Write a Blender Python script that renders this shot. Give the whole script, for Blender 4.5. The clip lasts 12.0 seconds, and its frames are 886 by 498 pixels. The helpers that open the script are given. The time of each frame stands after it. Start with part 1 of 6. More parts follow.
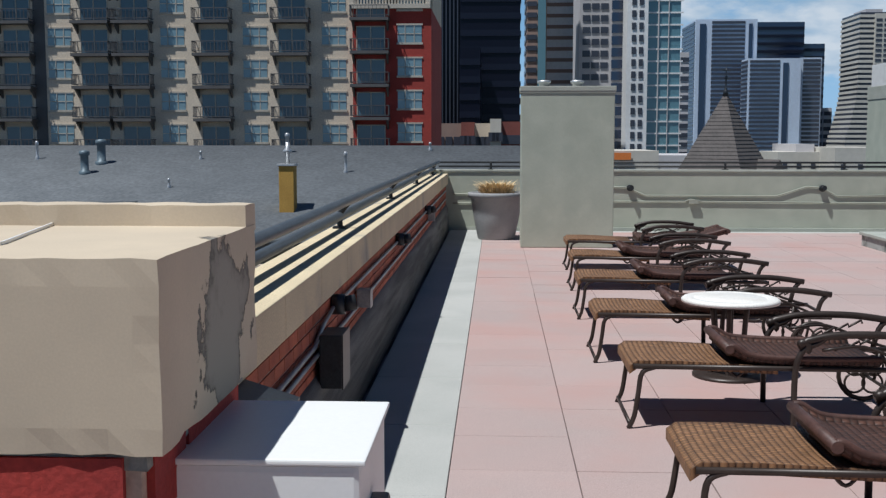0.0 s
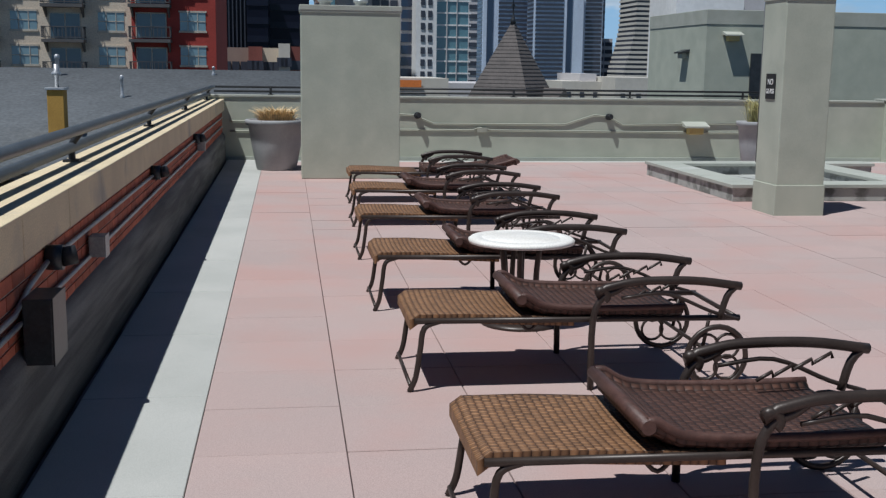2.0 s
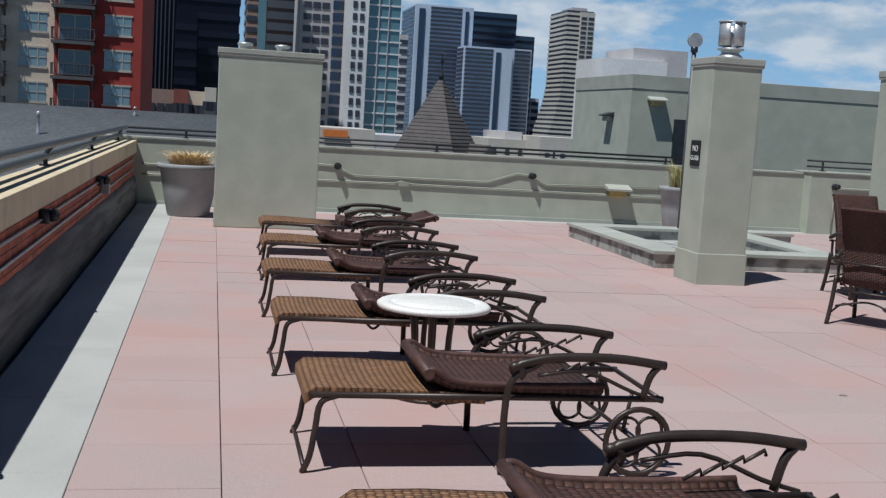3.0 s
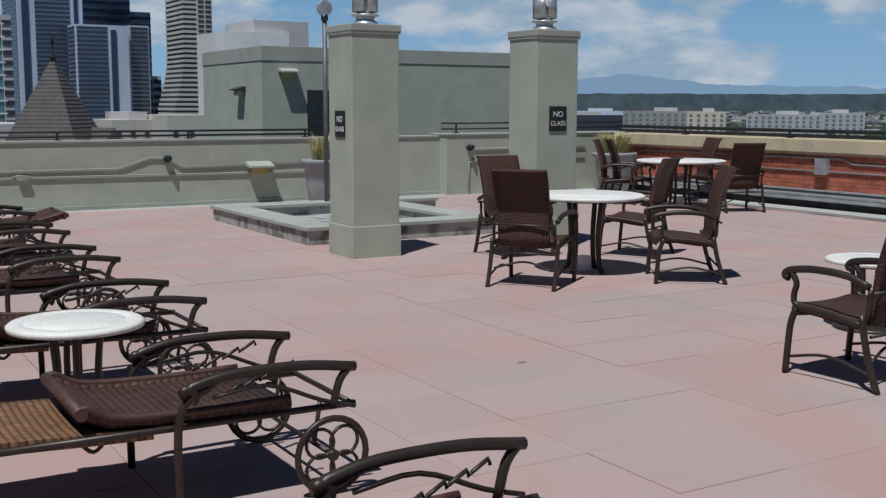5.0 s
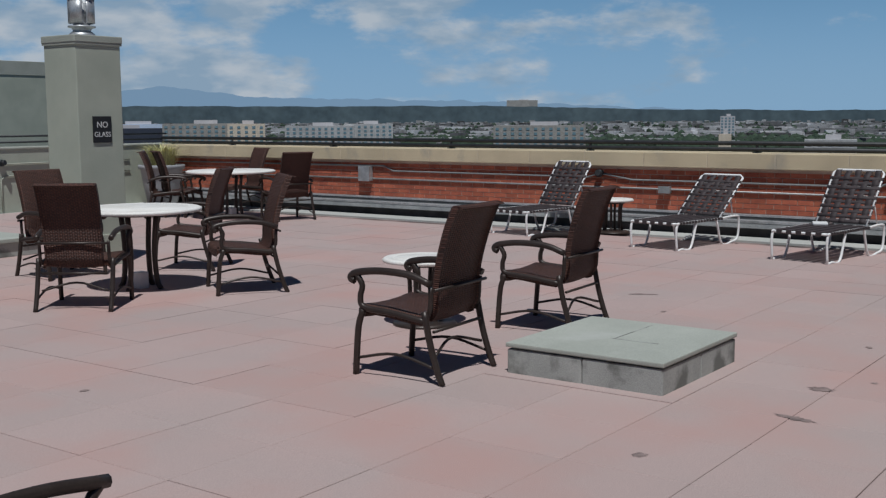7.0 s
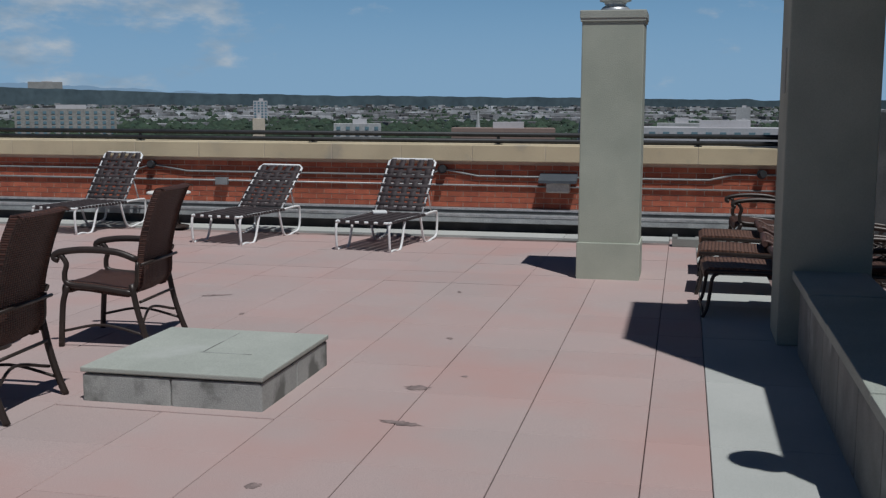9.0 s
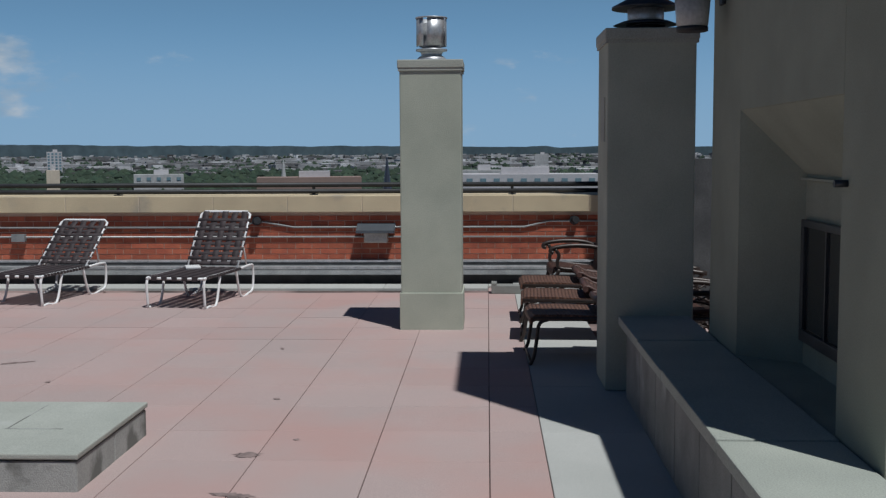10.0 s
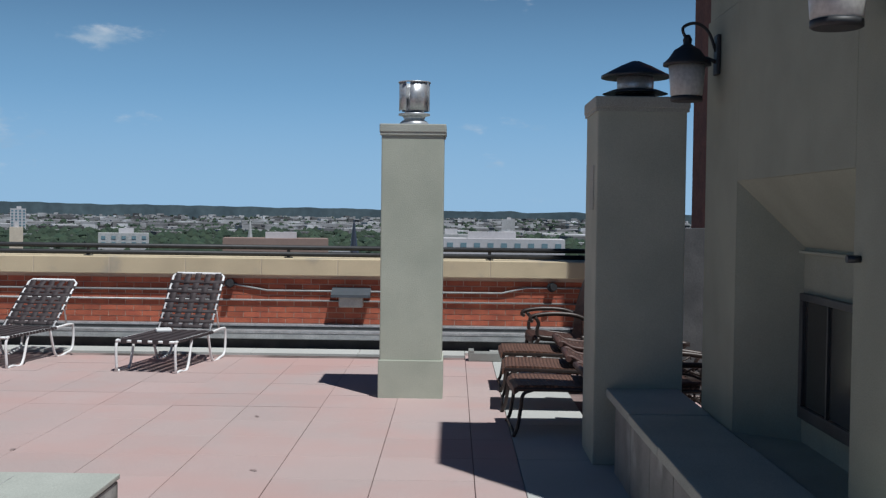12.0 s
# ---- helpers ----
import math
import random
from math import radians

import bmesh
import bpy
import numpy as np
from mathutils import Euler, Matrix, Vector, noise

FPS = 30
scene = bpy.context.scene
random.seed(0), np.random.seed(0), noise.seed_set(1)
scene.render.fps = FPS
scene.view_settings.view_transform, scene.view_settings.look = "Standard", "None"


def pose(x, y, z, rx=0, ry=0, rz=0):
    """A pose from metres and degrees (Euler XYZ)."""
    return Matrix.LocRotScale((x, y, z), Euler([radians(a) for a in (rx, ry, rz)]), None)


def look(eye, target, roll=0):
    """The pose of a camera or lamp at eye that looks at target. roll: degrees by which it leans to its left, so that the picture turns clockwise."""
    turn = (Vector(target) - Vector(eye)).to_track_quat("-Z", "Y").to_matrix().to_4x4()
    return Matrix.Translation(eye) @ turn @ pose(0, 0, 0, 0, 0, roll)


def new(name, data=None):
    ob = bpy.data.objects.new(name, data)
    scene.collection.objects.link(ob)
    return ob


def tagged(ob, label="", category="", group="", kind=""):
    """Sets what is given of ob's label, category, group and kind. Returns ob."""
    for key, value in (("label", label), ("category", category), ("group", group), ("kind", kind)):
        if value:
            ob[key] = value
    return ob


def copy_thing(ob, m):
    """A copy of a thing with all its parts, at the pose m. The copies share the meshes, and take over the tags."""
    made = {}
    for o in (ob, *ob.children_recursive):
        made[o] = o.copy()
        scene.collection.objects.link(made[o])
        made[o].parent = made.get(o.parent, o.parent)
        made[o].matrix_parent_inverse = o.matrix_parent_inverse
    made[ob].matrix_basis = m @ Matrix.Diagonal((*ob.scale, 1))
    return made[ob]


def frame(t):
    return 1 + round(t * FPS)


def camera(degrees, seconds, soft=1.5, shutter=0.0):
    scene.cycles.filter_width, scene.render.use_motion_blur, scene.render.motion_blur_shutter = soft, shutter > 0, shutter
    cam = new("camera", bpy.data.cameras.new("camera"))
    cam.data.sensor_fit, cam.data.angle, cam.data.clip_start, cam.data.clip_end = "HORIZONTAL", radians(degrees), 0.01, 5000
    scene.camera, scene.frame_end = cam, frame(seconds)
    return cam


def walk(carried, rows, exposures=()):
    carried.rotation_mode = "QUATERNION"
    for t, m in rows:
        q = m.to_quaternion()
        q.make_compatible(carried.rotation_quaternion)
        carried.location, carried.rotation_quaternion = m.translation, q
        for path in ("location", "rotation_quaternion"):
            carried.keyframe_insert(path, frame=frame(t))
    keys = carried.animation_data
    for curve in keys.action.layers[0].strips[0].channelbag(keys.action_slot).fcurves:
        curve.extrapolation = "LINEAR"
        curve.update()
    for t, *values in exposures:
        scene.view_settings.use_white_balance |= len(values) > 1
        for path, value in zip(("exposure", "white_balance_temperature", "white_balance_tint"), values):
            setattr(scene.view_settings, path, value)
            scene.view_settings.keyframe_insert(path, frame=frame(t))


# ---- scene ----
cam = camera(43.7, 12.0, soft=1.3)
# camera path: seconds, eye, target, roll
PATH = [
    (0, (-0.001, -2.797, 1.587), (-0.097, -0.81, 1.386), -0.0),
    (0.3, (0.037, -2.688, 1.582), (-0.019, -0.7, 1.371), 0.4),
    (0.5, (0.072, -2.616, 1.585), (0.029, -0.627, 1.381), 0.6),
    (1, (0.092, -2.397, 1.566), (0.099, -0.415, 1.302), 0.5),
    (1.5, (0.107, -2.152, 1.564), (0.298, -0.18, 1.288), -0.7),
    (2, (0.162, -1.906, 1.546), (0.439, 0.047, 1.218), 0.8),
    (2.5, (0.27, -1.656, 1.552), (0.623, 0.295, 1.289), 3.2),
    (4.3, (0.34, -1.017, 1.506), (1.068, 0.834, 1.297), -0.3),
    (4.5, (0.387, -0.923, 1.549), (1.212, 0.887, 1.338), 0.1),
    (5, (0.406, -0.848, 1.557), (1.418, 0.858, 1.3), 0.1),
    (5.5, (0.409, -0.758, 1.482), (1.604, 0.832, 1.277), -0.5),
    (6, (0.416, -0.726, 1.515), (1.753, 0.748, 1.315), -0.0),
    (6.5, (0.424, -0.655, 1.524), (1.881, 0.699, 1.32), -0.0),
    (7, (0.45, -0.639, 1.523), (2.056, 0.528, 1.287), -0.3),
    (8.8, (0.723, -0.271, 1.571), (2.641, 0.23, 1.307), 1.1),
    (9, (0.767, -0.2, 1.581), (2.704, 0.221, 1.316), 0.2),
    (9.5, (0.818, -0.1, 1.587), (2.796, 0.072, 1.344), 0.7),
    (10, (0.952, -0.054, 1.592), (2.943, 0.026, 1.413), -0.3),
    (10.5, (1.043, -0.004, 1.605), (3.039, -0.038, 1.486), -0.2),
    (11, (1.101, 0.027, 1.598), (3.096, -0.089, 1.513), 1.0),
    (11.5, (1.111, 0.052, 1.605), (3.106, -0.081, 1.54), 1.4),
    (12, (1.111, 0.078, 1.605), (3.11, 0.097, 1.541), 0.7),
]
# the film camera darkens as it turns to the open sky
EXPOSURE = [(t, e, 6060, 7) for t, e in ((0.0, -0.05), (0.5, -0.15), (1.0, -0.24), (1.8, -0.18), (2.5, -0.13), (4.3, -0.32), (5.5, -0.46), (6.5, -0.55), (9.0, -0.63), (9.5, -0.62), (10.5, -0.42), (12.0, -0.17))]
walk(cam, [(t, look(eye, target, roll)) for t, eye, target, roll in PATH], exposures=EXPOSURE)

# ---- world, sun ----
SUN_SHADOW = Vector((0.35, 0.26, -1.0)).normalized()
sun_el = math.asin(-SUN_SHADOW.z)
sun_az = math.atan2(-SUN_SHADOW.x, -SUN_SHADOW.y)
world = bpy.data.worlds.new("sky")
scene.world = world
world.use_nodes = True
wn, wl = world.node_tree.nodes, world.node_tree.links
wbg = wn["Background"]
wsky = wn.new("ShaderNodeTexSky")
wsky.sky_type = "NISHITA"
wsky.sun_disc = False
wsky.sun_elevation = sun_el
wsky.sun_rotation = sun_az
wsky.air_density, wsky.dust_density, wsky.ozone_density = 1.0, 0.0, 1.6
wco = wn.new("ShaderNodeTexCoord")
wsep = wn.new("ShaderNodeSeparateXYZ")
wl.new(wco.outputs["Generated"], wsep.inputs[0])
wstretch = wn.new("ShaderNodeVectorMath"); wstretch.operation = "MULTIPLY"
wstretch.inputs[1].default_value = (1.0, 1.0, 2.6)
wl.new(wco.outputs["Generated"], wstretch.inputs[0])
wnoise = wn.new("ShaderNodeTexNoise")
wnoise.inputs["Scale"].default_value = 8.5
wnoise.inputs["Detail"].default_value = 8.0
wnoise.inputs["Roughness"].default_value = 0.58
wl.new(wstretch.outputs[0], wnoise.inputs["Vector"])
# cloud cover thickens towards the mountains in the north-east
wdot = wn.new("ShaderNodeVectorMath"); wdot.operation = "DOT_PRODUCT"
wdot.inputs[1].default_value = (0.5, 0.86, 0.0)
wl.new(wco.outputs["Generated"], wdot.inputs[0])
wcov = wn.new("ShaderNodeMapRange")
wcov.inputs["From Min"].default_value, wcov.inputs["From Max"].default_value = 0.66, 0.97
wcov.inputs["To Min"].default_value, wcov.inputs["To Max"].default_value = -0.15, 0.125
wl.new(wdot.outputs["Value"], wcov.inputs["Value"])
wsum = wn.new("ShaderNodeMath"); wsum.operation = "ADD"
wl.new(wnoise.outputs["Fac"], wsum.inputs[0]); wl.new(wcov.outputs[0], wsum.inputs[1])
wramp = wn.new("ShaderNodeMapRange")
wramp.interpolation_type = "SMOOTHSTEP"
wramp.inputs["From Min"].default_value, wramp.inputs["From Max"].default_value = 0.50, 0.66
wramp.inputs["To Max"].default_value = 0.85
wl.new(wsum.outputs[0], wramp.inputs["Value"])
wmix = wn.new("ShaderNodeMix"); wmix.data_type = "RGBA"
wcloud = wn.new("ShaderNodeMix"); wcloud.data_type = "RGBA"
wcloud.inputs["A"].default_value, wcloud.inputs["B"].default_value = (8.2, 10.6, 13.2, 1), (15.2, 15.6, 16.2, 1)
wdense = wn.new("ShaderNodeTexNoise")
wdense.inputs["Scale"].default_value, wdense.inputs["Detail"].default_value = 19.0, 7.0
wl.new(wstretch.outputs[0], wdense.inputs["Vector"])
wlit = wn.new("ShaderNodeMapRange")
wlit.inputs["From Min"].default_value, wlit.inputs["From Max"].default_value = 0.40, 0.62
wl.new(wdense.outputs["Fac"], wlit.inputs["Value"])
wl.new(wlit.outputs[0], wcloud.inputs["Factor"])
wl.new(wcloud.outputs["Result"], wmix.inputs["B"])
wl.new(wramp.outputs[0], wmix.inputs["Factor"])
wtint = wn.new("ShaderNodeMix"); wtint.data_type = "RGBA"; wtint.blend_type = "MULTIPLY"
wtint.inputs["Factor"].default_value = 1.0
wtint.inputs["B"].default_value = (0.25, 0.43, 0.66, 1)
wl.new(wsky.outputs[0], wtint.inputs["A"])
# pale haze that thins upwards from the horizon
whz = wn.new("ShaderNodeMapRange"); whz.interpolation_type = "SMOOTHERSTEP"
whz.inputs["From Min"].default_value, whz.inputs["From Max"].default_value = -0.02, 0.36
whz.inputs["To Min"].default_value, whz.inputs["To Max"].default_value = 0.95, 0.0
wl.new(wsep.outputs["Z"], whz.inputs["Value"])
whm = wn.new("ShaderNodeMix"); whm.data_type = "RGBA"
whm.inputs["B"].default_value = (5.7, 10.6, 16.3, 1)
wl.new(whz.outputs[0], whm.inputs["Factor"])
wl.new(wtint.outputs["Result"], whm.inputs["A"])
wlow = wn.new("ShaderNodeMapRange"); wlow.interpolation_type = "SMOOTHSTEP"
wlow.inputs["From Min"].default_value, wlow.inputs["From Max"].default_value = 0.0, 0.12
wlow.inputs["To Min"].default_value, wlow.inputs["To Max"].default_value = 0.62, 0.0
wl.new(wsep.outputs["Z"], wlow.inputs["Value"])
wpale = wn.new("ShaderNodeMix"); wpale.data_type = "RGBA"
wpale.inputs["B"].default_value = (8.6, 12.4, 16.2, 1)
wl.new(wlow.outputs[0], wpale.inputs["Factor"])
wl.new(whm.outputs["Result"], wpale.inputs["A"])
wl.new(wpale.outputs["Result"], wmix.inputs["A"])
wl.new(wmix.outputs["Result"], wbg.inputs["Color"])
wbg.inputs["Strength"].default_value = 0.046

sun = new("sun", bpy.data.lights.new("sun", "SUN"))
sun.data.energy, sun.data.angle, sun.data.color = 4.9, radians(0.5), (1.0, 0.97, 0.93)
sun.matrix_world = look((0, 0, 40), Vector((0, 0, 40)) + SUN_SHADOW)


# ---- materials ----
def material(name, a, b=None, rough=0.8, metal=0.0, scale=3.0, grain=60.0, bump=0.15, mixlo=0.35, mixhi=0.65, vary=0.0, stain=None, stain_scale=0.7, stain_lo=0.6, stain_hi=0.72, island=False, gv=0.18, stretch=None):
    """Two-scale noise colour with fine relief; optional stains and per-object variation."""
    m = bpy.data.materials.new(name)
    m.use_nodes = True
    n, l = m.node_tree.nodes, m.node_tree.links
    bsdf = n["Principled BSDF"]
    bsdf.inputs["Roughness"].default_value = rough
    bsdf.inputs["Metallic"].default_value = metal
    b = b or tuple(c * 0.85 for c in a)
    geo = n.new("ShaderNodeNewGeometry")
    n1 = n.new("ShaderNodeTexNoise")
    n1.inputs["Scale"].default_value, n1.inputs["Detail"].default_value = scale, 6
    if stretch:
        drawn = n.new("ShaderNodeVectorMath"); drawn.operation = "MULTIPLY"; drawn.inputs[1].default_value = stretch
        l.new(geo.outputs["Position"], drawn.inputs[0]); l.new(drawn.outputs[0], n1.inputs["Vector"])
    else:
        l.new(geo.outputs["Position"], n1.inputs["Vector"])
    r1 = n.new("ShaderNodeMapRange")
    r1.inputs["From Min"].default_value, r1.inputs["From Max"].default_value = mixlo, mixhi
    l.new(n1.outputs["Fac"], r1.inputs["Value"])
    mix = n.new("ShaderNodeMix"); mix.data_type = "RGBA"
    mix.inputs["A"].default_value, mix.inputs["B"].default_value = (*a, 1), (*b, 1)
    l.new(r1.outputs[0], mix.inputs["Factor"])
    col = mix.outputs["Result"]
    n2 = n.new("ShaderNodeTexNoise")
    n2.inputs["Scale"].default_value, n2.inputs["Detail"].default_value = grain, 3
    l.new(geo.outputs["Position"], n2.inputs["Vector"])
    g = n.new("ShaderNodeMapRange")
    g.inputs["To Min"].default_value, g.inputs["To Max"].default_value = 1 - gv, 1 + gv
    g.inputs["From Min"].default_value, g.inputs["From Max"].default_value = 0.25, 0.75
    l.new(n2.outputs["Fac"], g.inputs["Value"])
    mul = n.new("ShaderNodeMix"); mul.data_type = "RGBA"; mul.blend_type = "MULTIPLY"
    mul.inputs["Factor"].default_value = 1.0
    l.new(col, mul.inputs["A"]); l.new(g.outputs[0], mul.inputs["B"])
    col = mul.outputs["Result"]
    if stain:
        n3 = n.new("ShaderNodeTexNoise")
        n3.inputs["Scale"].default_value, n3.inputs["Detail"].default_value = stain_scale, 5
        off = n.new("ShaderNodeVectorMath"); off.operation = "ADD"; off.inputs[1].default_value = (7.3, 2.1, 5.5)
        l.new(geo.outputs["Position"], off.inputs[0]); l.new(off.outputs[0], n3.inputs["Vector"])
        r3 = n.new("ShaderNodeMapRange")
        r3.inputs["From Min"].default_value, r3.inputs["From Max"].default_value = stain_lo, stain_hi
        l.new(n3.outputs["Fac"], r3.inputs["Value"])
        st = n.new("ShaderNodeMix"); st.data_type = "RGBA"
        st.inputs["B"].default_value = (*stain, 1)
        l.new(r3.outputs[0], st.inputs["Factor"]); l.new(col, st.inputs["A"])
        col = st.outputs["Result"]
    if vary:
        if island:
            rnd = geo.outputs["Random Per Island"]
        else:
            info = n.new("ShaderNodeObjectInfo")
            rnd = info.outputs["Random"]
        rv = n.new("ShaderNodeMapRange")
        rv.inputs["To Min"].default_value, rv.inputs["To Max"].default_value = 1 - vary, 1 + vary
        l.new(rnd, rv.inputs["Value"])
        mv = n.new("ShaderNodeMix"); mv.data_type = "RGBA"; mv.blend_type = "MULTIPLY"
        mv.inputs["Factor"].default_value = 1.0
        l.new(col, mv.inputs["A"]); l.new(rv.outputs[0], mv.inputs["B"])
        col = mv.outputs["Result"]
    l.new(col, bsdf.inputs["Base Color"])
    if bump:
        bp = n.new("ShaderNodeBump")
        bp.inputs["Strength"].default_value, bp.inputs["Distance"].default_value = bump, 0.01
        l.new(n2.outputs["Fac"], bp.inputs["Height"])
        l.new(bp.outputs[0], bsdf.inputs["Normal"])
    return m


def weave_material(name, light, dark, pitch=0.028, upright=False, ratio=0.62):
    """Flat woven strands passing over and under each other, with relief, in the thing's own space."""
    m = bpy.data.materials.new(name)
    m.use_nodes = True
    n, l = m.node_tree.nodes, m.node_tree.links
    bsdf = n["Principled BSDF"]
    bsdf.inputs["Roughness"].default_value = 0.6

    def calc(op, a, b=None):
        k = n.new("ShaderNodeMath")
        k.operation = op
        for s, v in enumerate((a, b)):
            if v is None:
                continue
            if isinstance(v, (int, float)):
                k.inputs[s].default_value = v
            else:
                l.new(v, k.inputs[s])
        return k.outputs[0]

    co = n.new("ShaderNodeTexCoord")
    sep = n.new("ShaderNodeSeparateXYZ")
    l.new(co.outputs["Object"], sep.inputs[0])
    u = calc("DIVIDE", sep.outputs["X"], pitch)
    v = calc("DIVIDE", sep.outputs["Z" if upright else "Y"], pitch * ratio)
    fu, fv = calc("FRACT", u), calc("FRACT", v)
    iu, iv = calc("FLOOR", u), calc("FLOOR", v)
    odd = calc("FLOORED_MODULO", calc("ADD", iu, iv), 2.0)
    hu = calc("MULTIPLY", calc("MULTIPLY", fu, calc("SUBTRACT", 1.0, fu)), 4.0)
    hv = calc("MULTIPLY", calc("MULTIPLY", fv, calc("SUBTRACT", 1.0, fv)), 4.0)
    over = calc("MULTIPLY", calc("POWER", hv, 0.6), calc("ADD", 0.45, calc("MULTIPLY", hu, 0.55)))
    under = calc("MULTIPLY", calc("MULTIPLY", calc("POWER", hu, 0.8), 0.62), calc("ADD", 0.5, calc("MULTIPLY", hv, 0.5)))
    h = calc("ADD", calc("MULTIPLY", over, calc("SUBTRACT", 1.0, odd)), calc("MULTIPLY", under, odd))
    comb = n.new("ShaderNodeCombineXYZ")
    l.new(iu, comb.inputs[0]); l.new(iv, comb.inputs[1])
    wh = n.new("ShaderNodeTexWhiteNoise")
    l.new(comb.outputs[0], wh.inputs["Vector"])
    ns = n.new("ShaderNodeTexNoise")
    ns.inputs["Scale"].default_value = 6.0
    l.new(co.outputs["Object"], ns.inputs["Vector"])
    mix = n.new("ShaderNodeMix"); mix.data_type = "RGBA"
    mix.inputs["A"].default_value, mix.inputs["B"].default_value = (*dark, 1), (*light, 1)
    l.new(h, mix.inputs["Factor"])
    shade = calc("ADD", 0.55, calc("ADD", calc("MULTIPLY", wh.outputs["Value"], 0.45), calc("MULTIPLY", ns.outputs["Fac"], 0.45)))
    mu = n.new("ShaderNodeMix"); mu.data_type = "RGBA"; mu.blend_type = "MULTIPLY"
    mu.inputs["Factor"].default_value = 1.0
    l.new(mix.outputs["Result"], mu.inputs["A"]); l.new(shade, mu.inputs["B"])
    l.new(mu.outputs["Result"], bsdf.inputs["Base Color"])
    bp = n.new("ShaderNodeBump")
    bp.inputs["Strength"].default_value, bp.inputs["Distance"].default_value = 1.0, 0.009
    l.new(h, bp.inputs["Height"])
    l.new(bp.outputs[0], bsdf.inputs["Normal"])
    return m


def glass_material(name, color, rough=0.05, spec=0.8):
    m = bpy.data.materials.new(name)
    m.use_nodes = True
    p = m.node_tree.nodes["Principled BSDF"]
    p.inputs["Base Color"].default_value = (*color, 1)
    p.inputs["Roughness"].default_value = rough
    p.inputs["Specular IOR Level"].default_value = spec
    return m


PAVER_LOOK = dict(a=(0.428, 0.322, 0.302), b=(0.398, 0.316, 0.298), rough=0.9, scale=0.9, grain=190, bump=0.25, vary=0.03, gv=0.20, stain=(0.440, 0.290, 0.264), stain_scale=1.0, stain_lo=0.44, stain_hi=0.68)
M_PAVER = material("paver", **PAVER_LOOK)
M_PAVER_GREY = material("grey_paver", (0.455, 0.455, 0.43), (0.39, 0.395, 0.372), rough=0.9, scale=1.1, grain=240, bump=0.2, vary=0.05)
M_JOINT = material("joint_bed", (0.27, 0.195, 0.18), (0.06, 0.045, 0.04), rough=1.0, scale=0.9, grain=90, mixlo=0.42, mixhi=0.58)
M_STUCCO = material("green_stucco", (0.430, 0.450, 0.372), (0.368, 0.390, 0.322), rough=0.92, scale=2.6, grain=130, bump=0.22, gv=0.08, stain=(0.36, 0.385, 0.32), stain_scale=1.5)
M_STUCCO_TOP = material("stucco_cap", (0.40, 0.41, 0.36), (0.34, 0.35, 0.30), rough=0.8, scale=2.5, grain=140, bump=0.3)
M_COPING = material("cream_coping", (0.65, 0.54, 0.36), (0.56, 0.462, 0.31), rough=0.85, scale=2.2, grain=120, bump=0.25, vary=0.07, stain=(0.38, 0.34, 0.28), stain_scale=2.0, stain_lo=0.58, stain_hi=0.75)
M_COPING_WORN = material("worn_cream_render", (0.56, 0.47, 0.36), (0.49, 0.41, 0.315), rough=0.85, scale=2.4, grain=260, bump=0.03, gv=0.05, stain=(0.40, 0.33, 0.25), stain_scale=3.0, stain_lo=0.55, stain_hi=0.75)


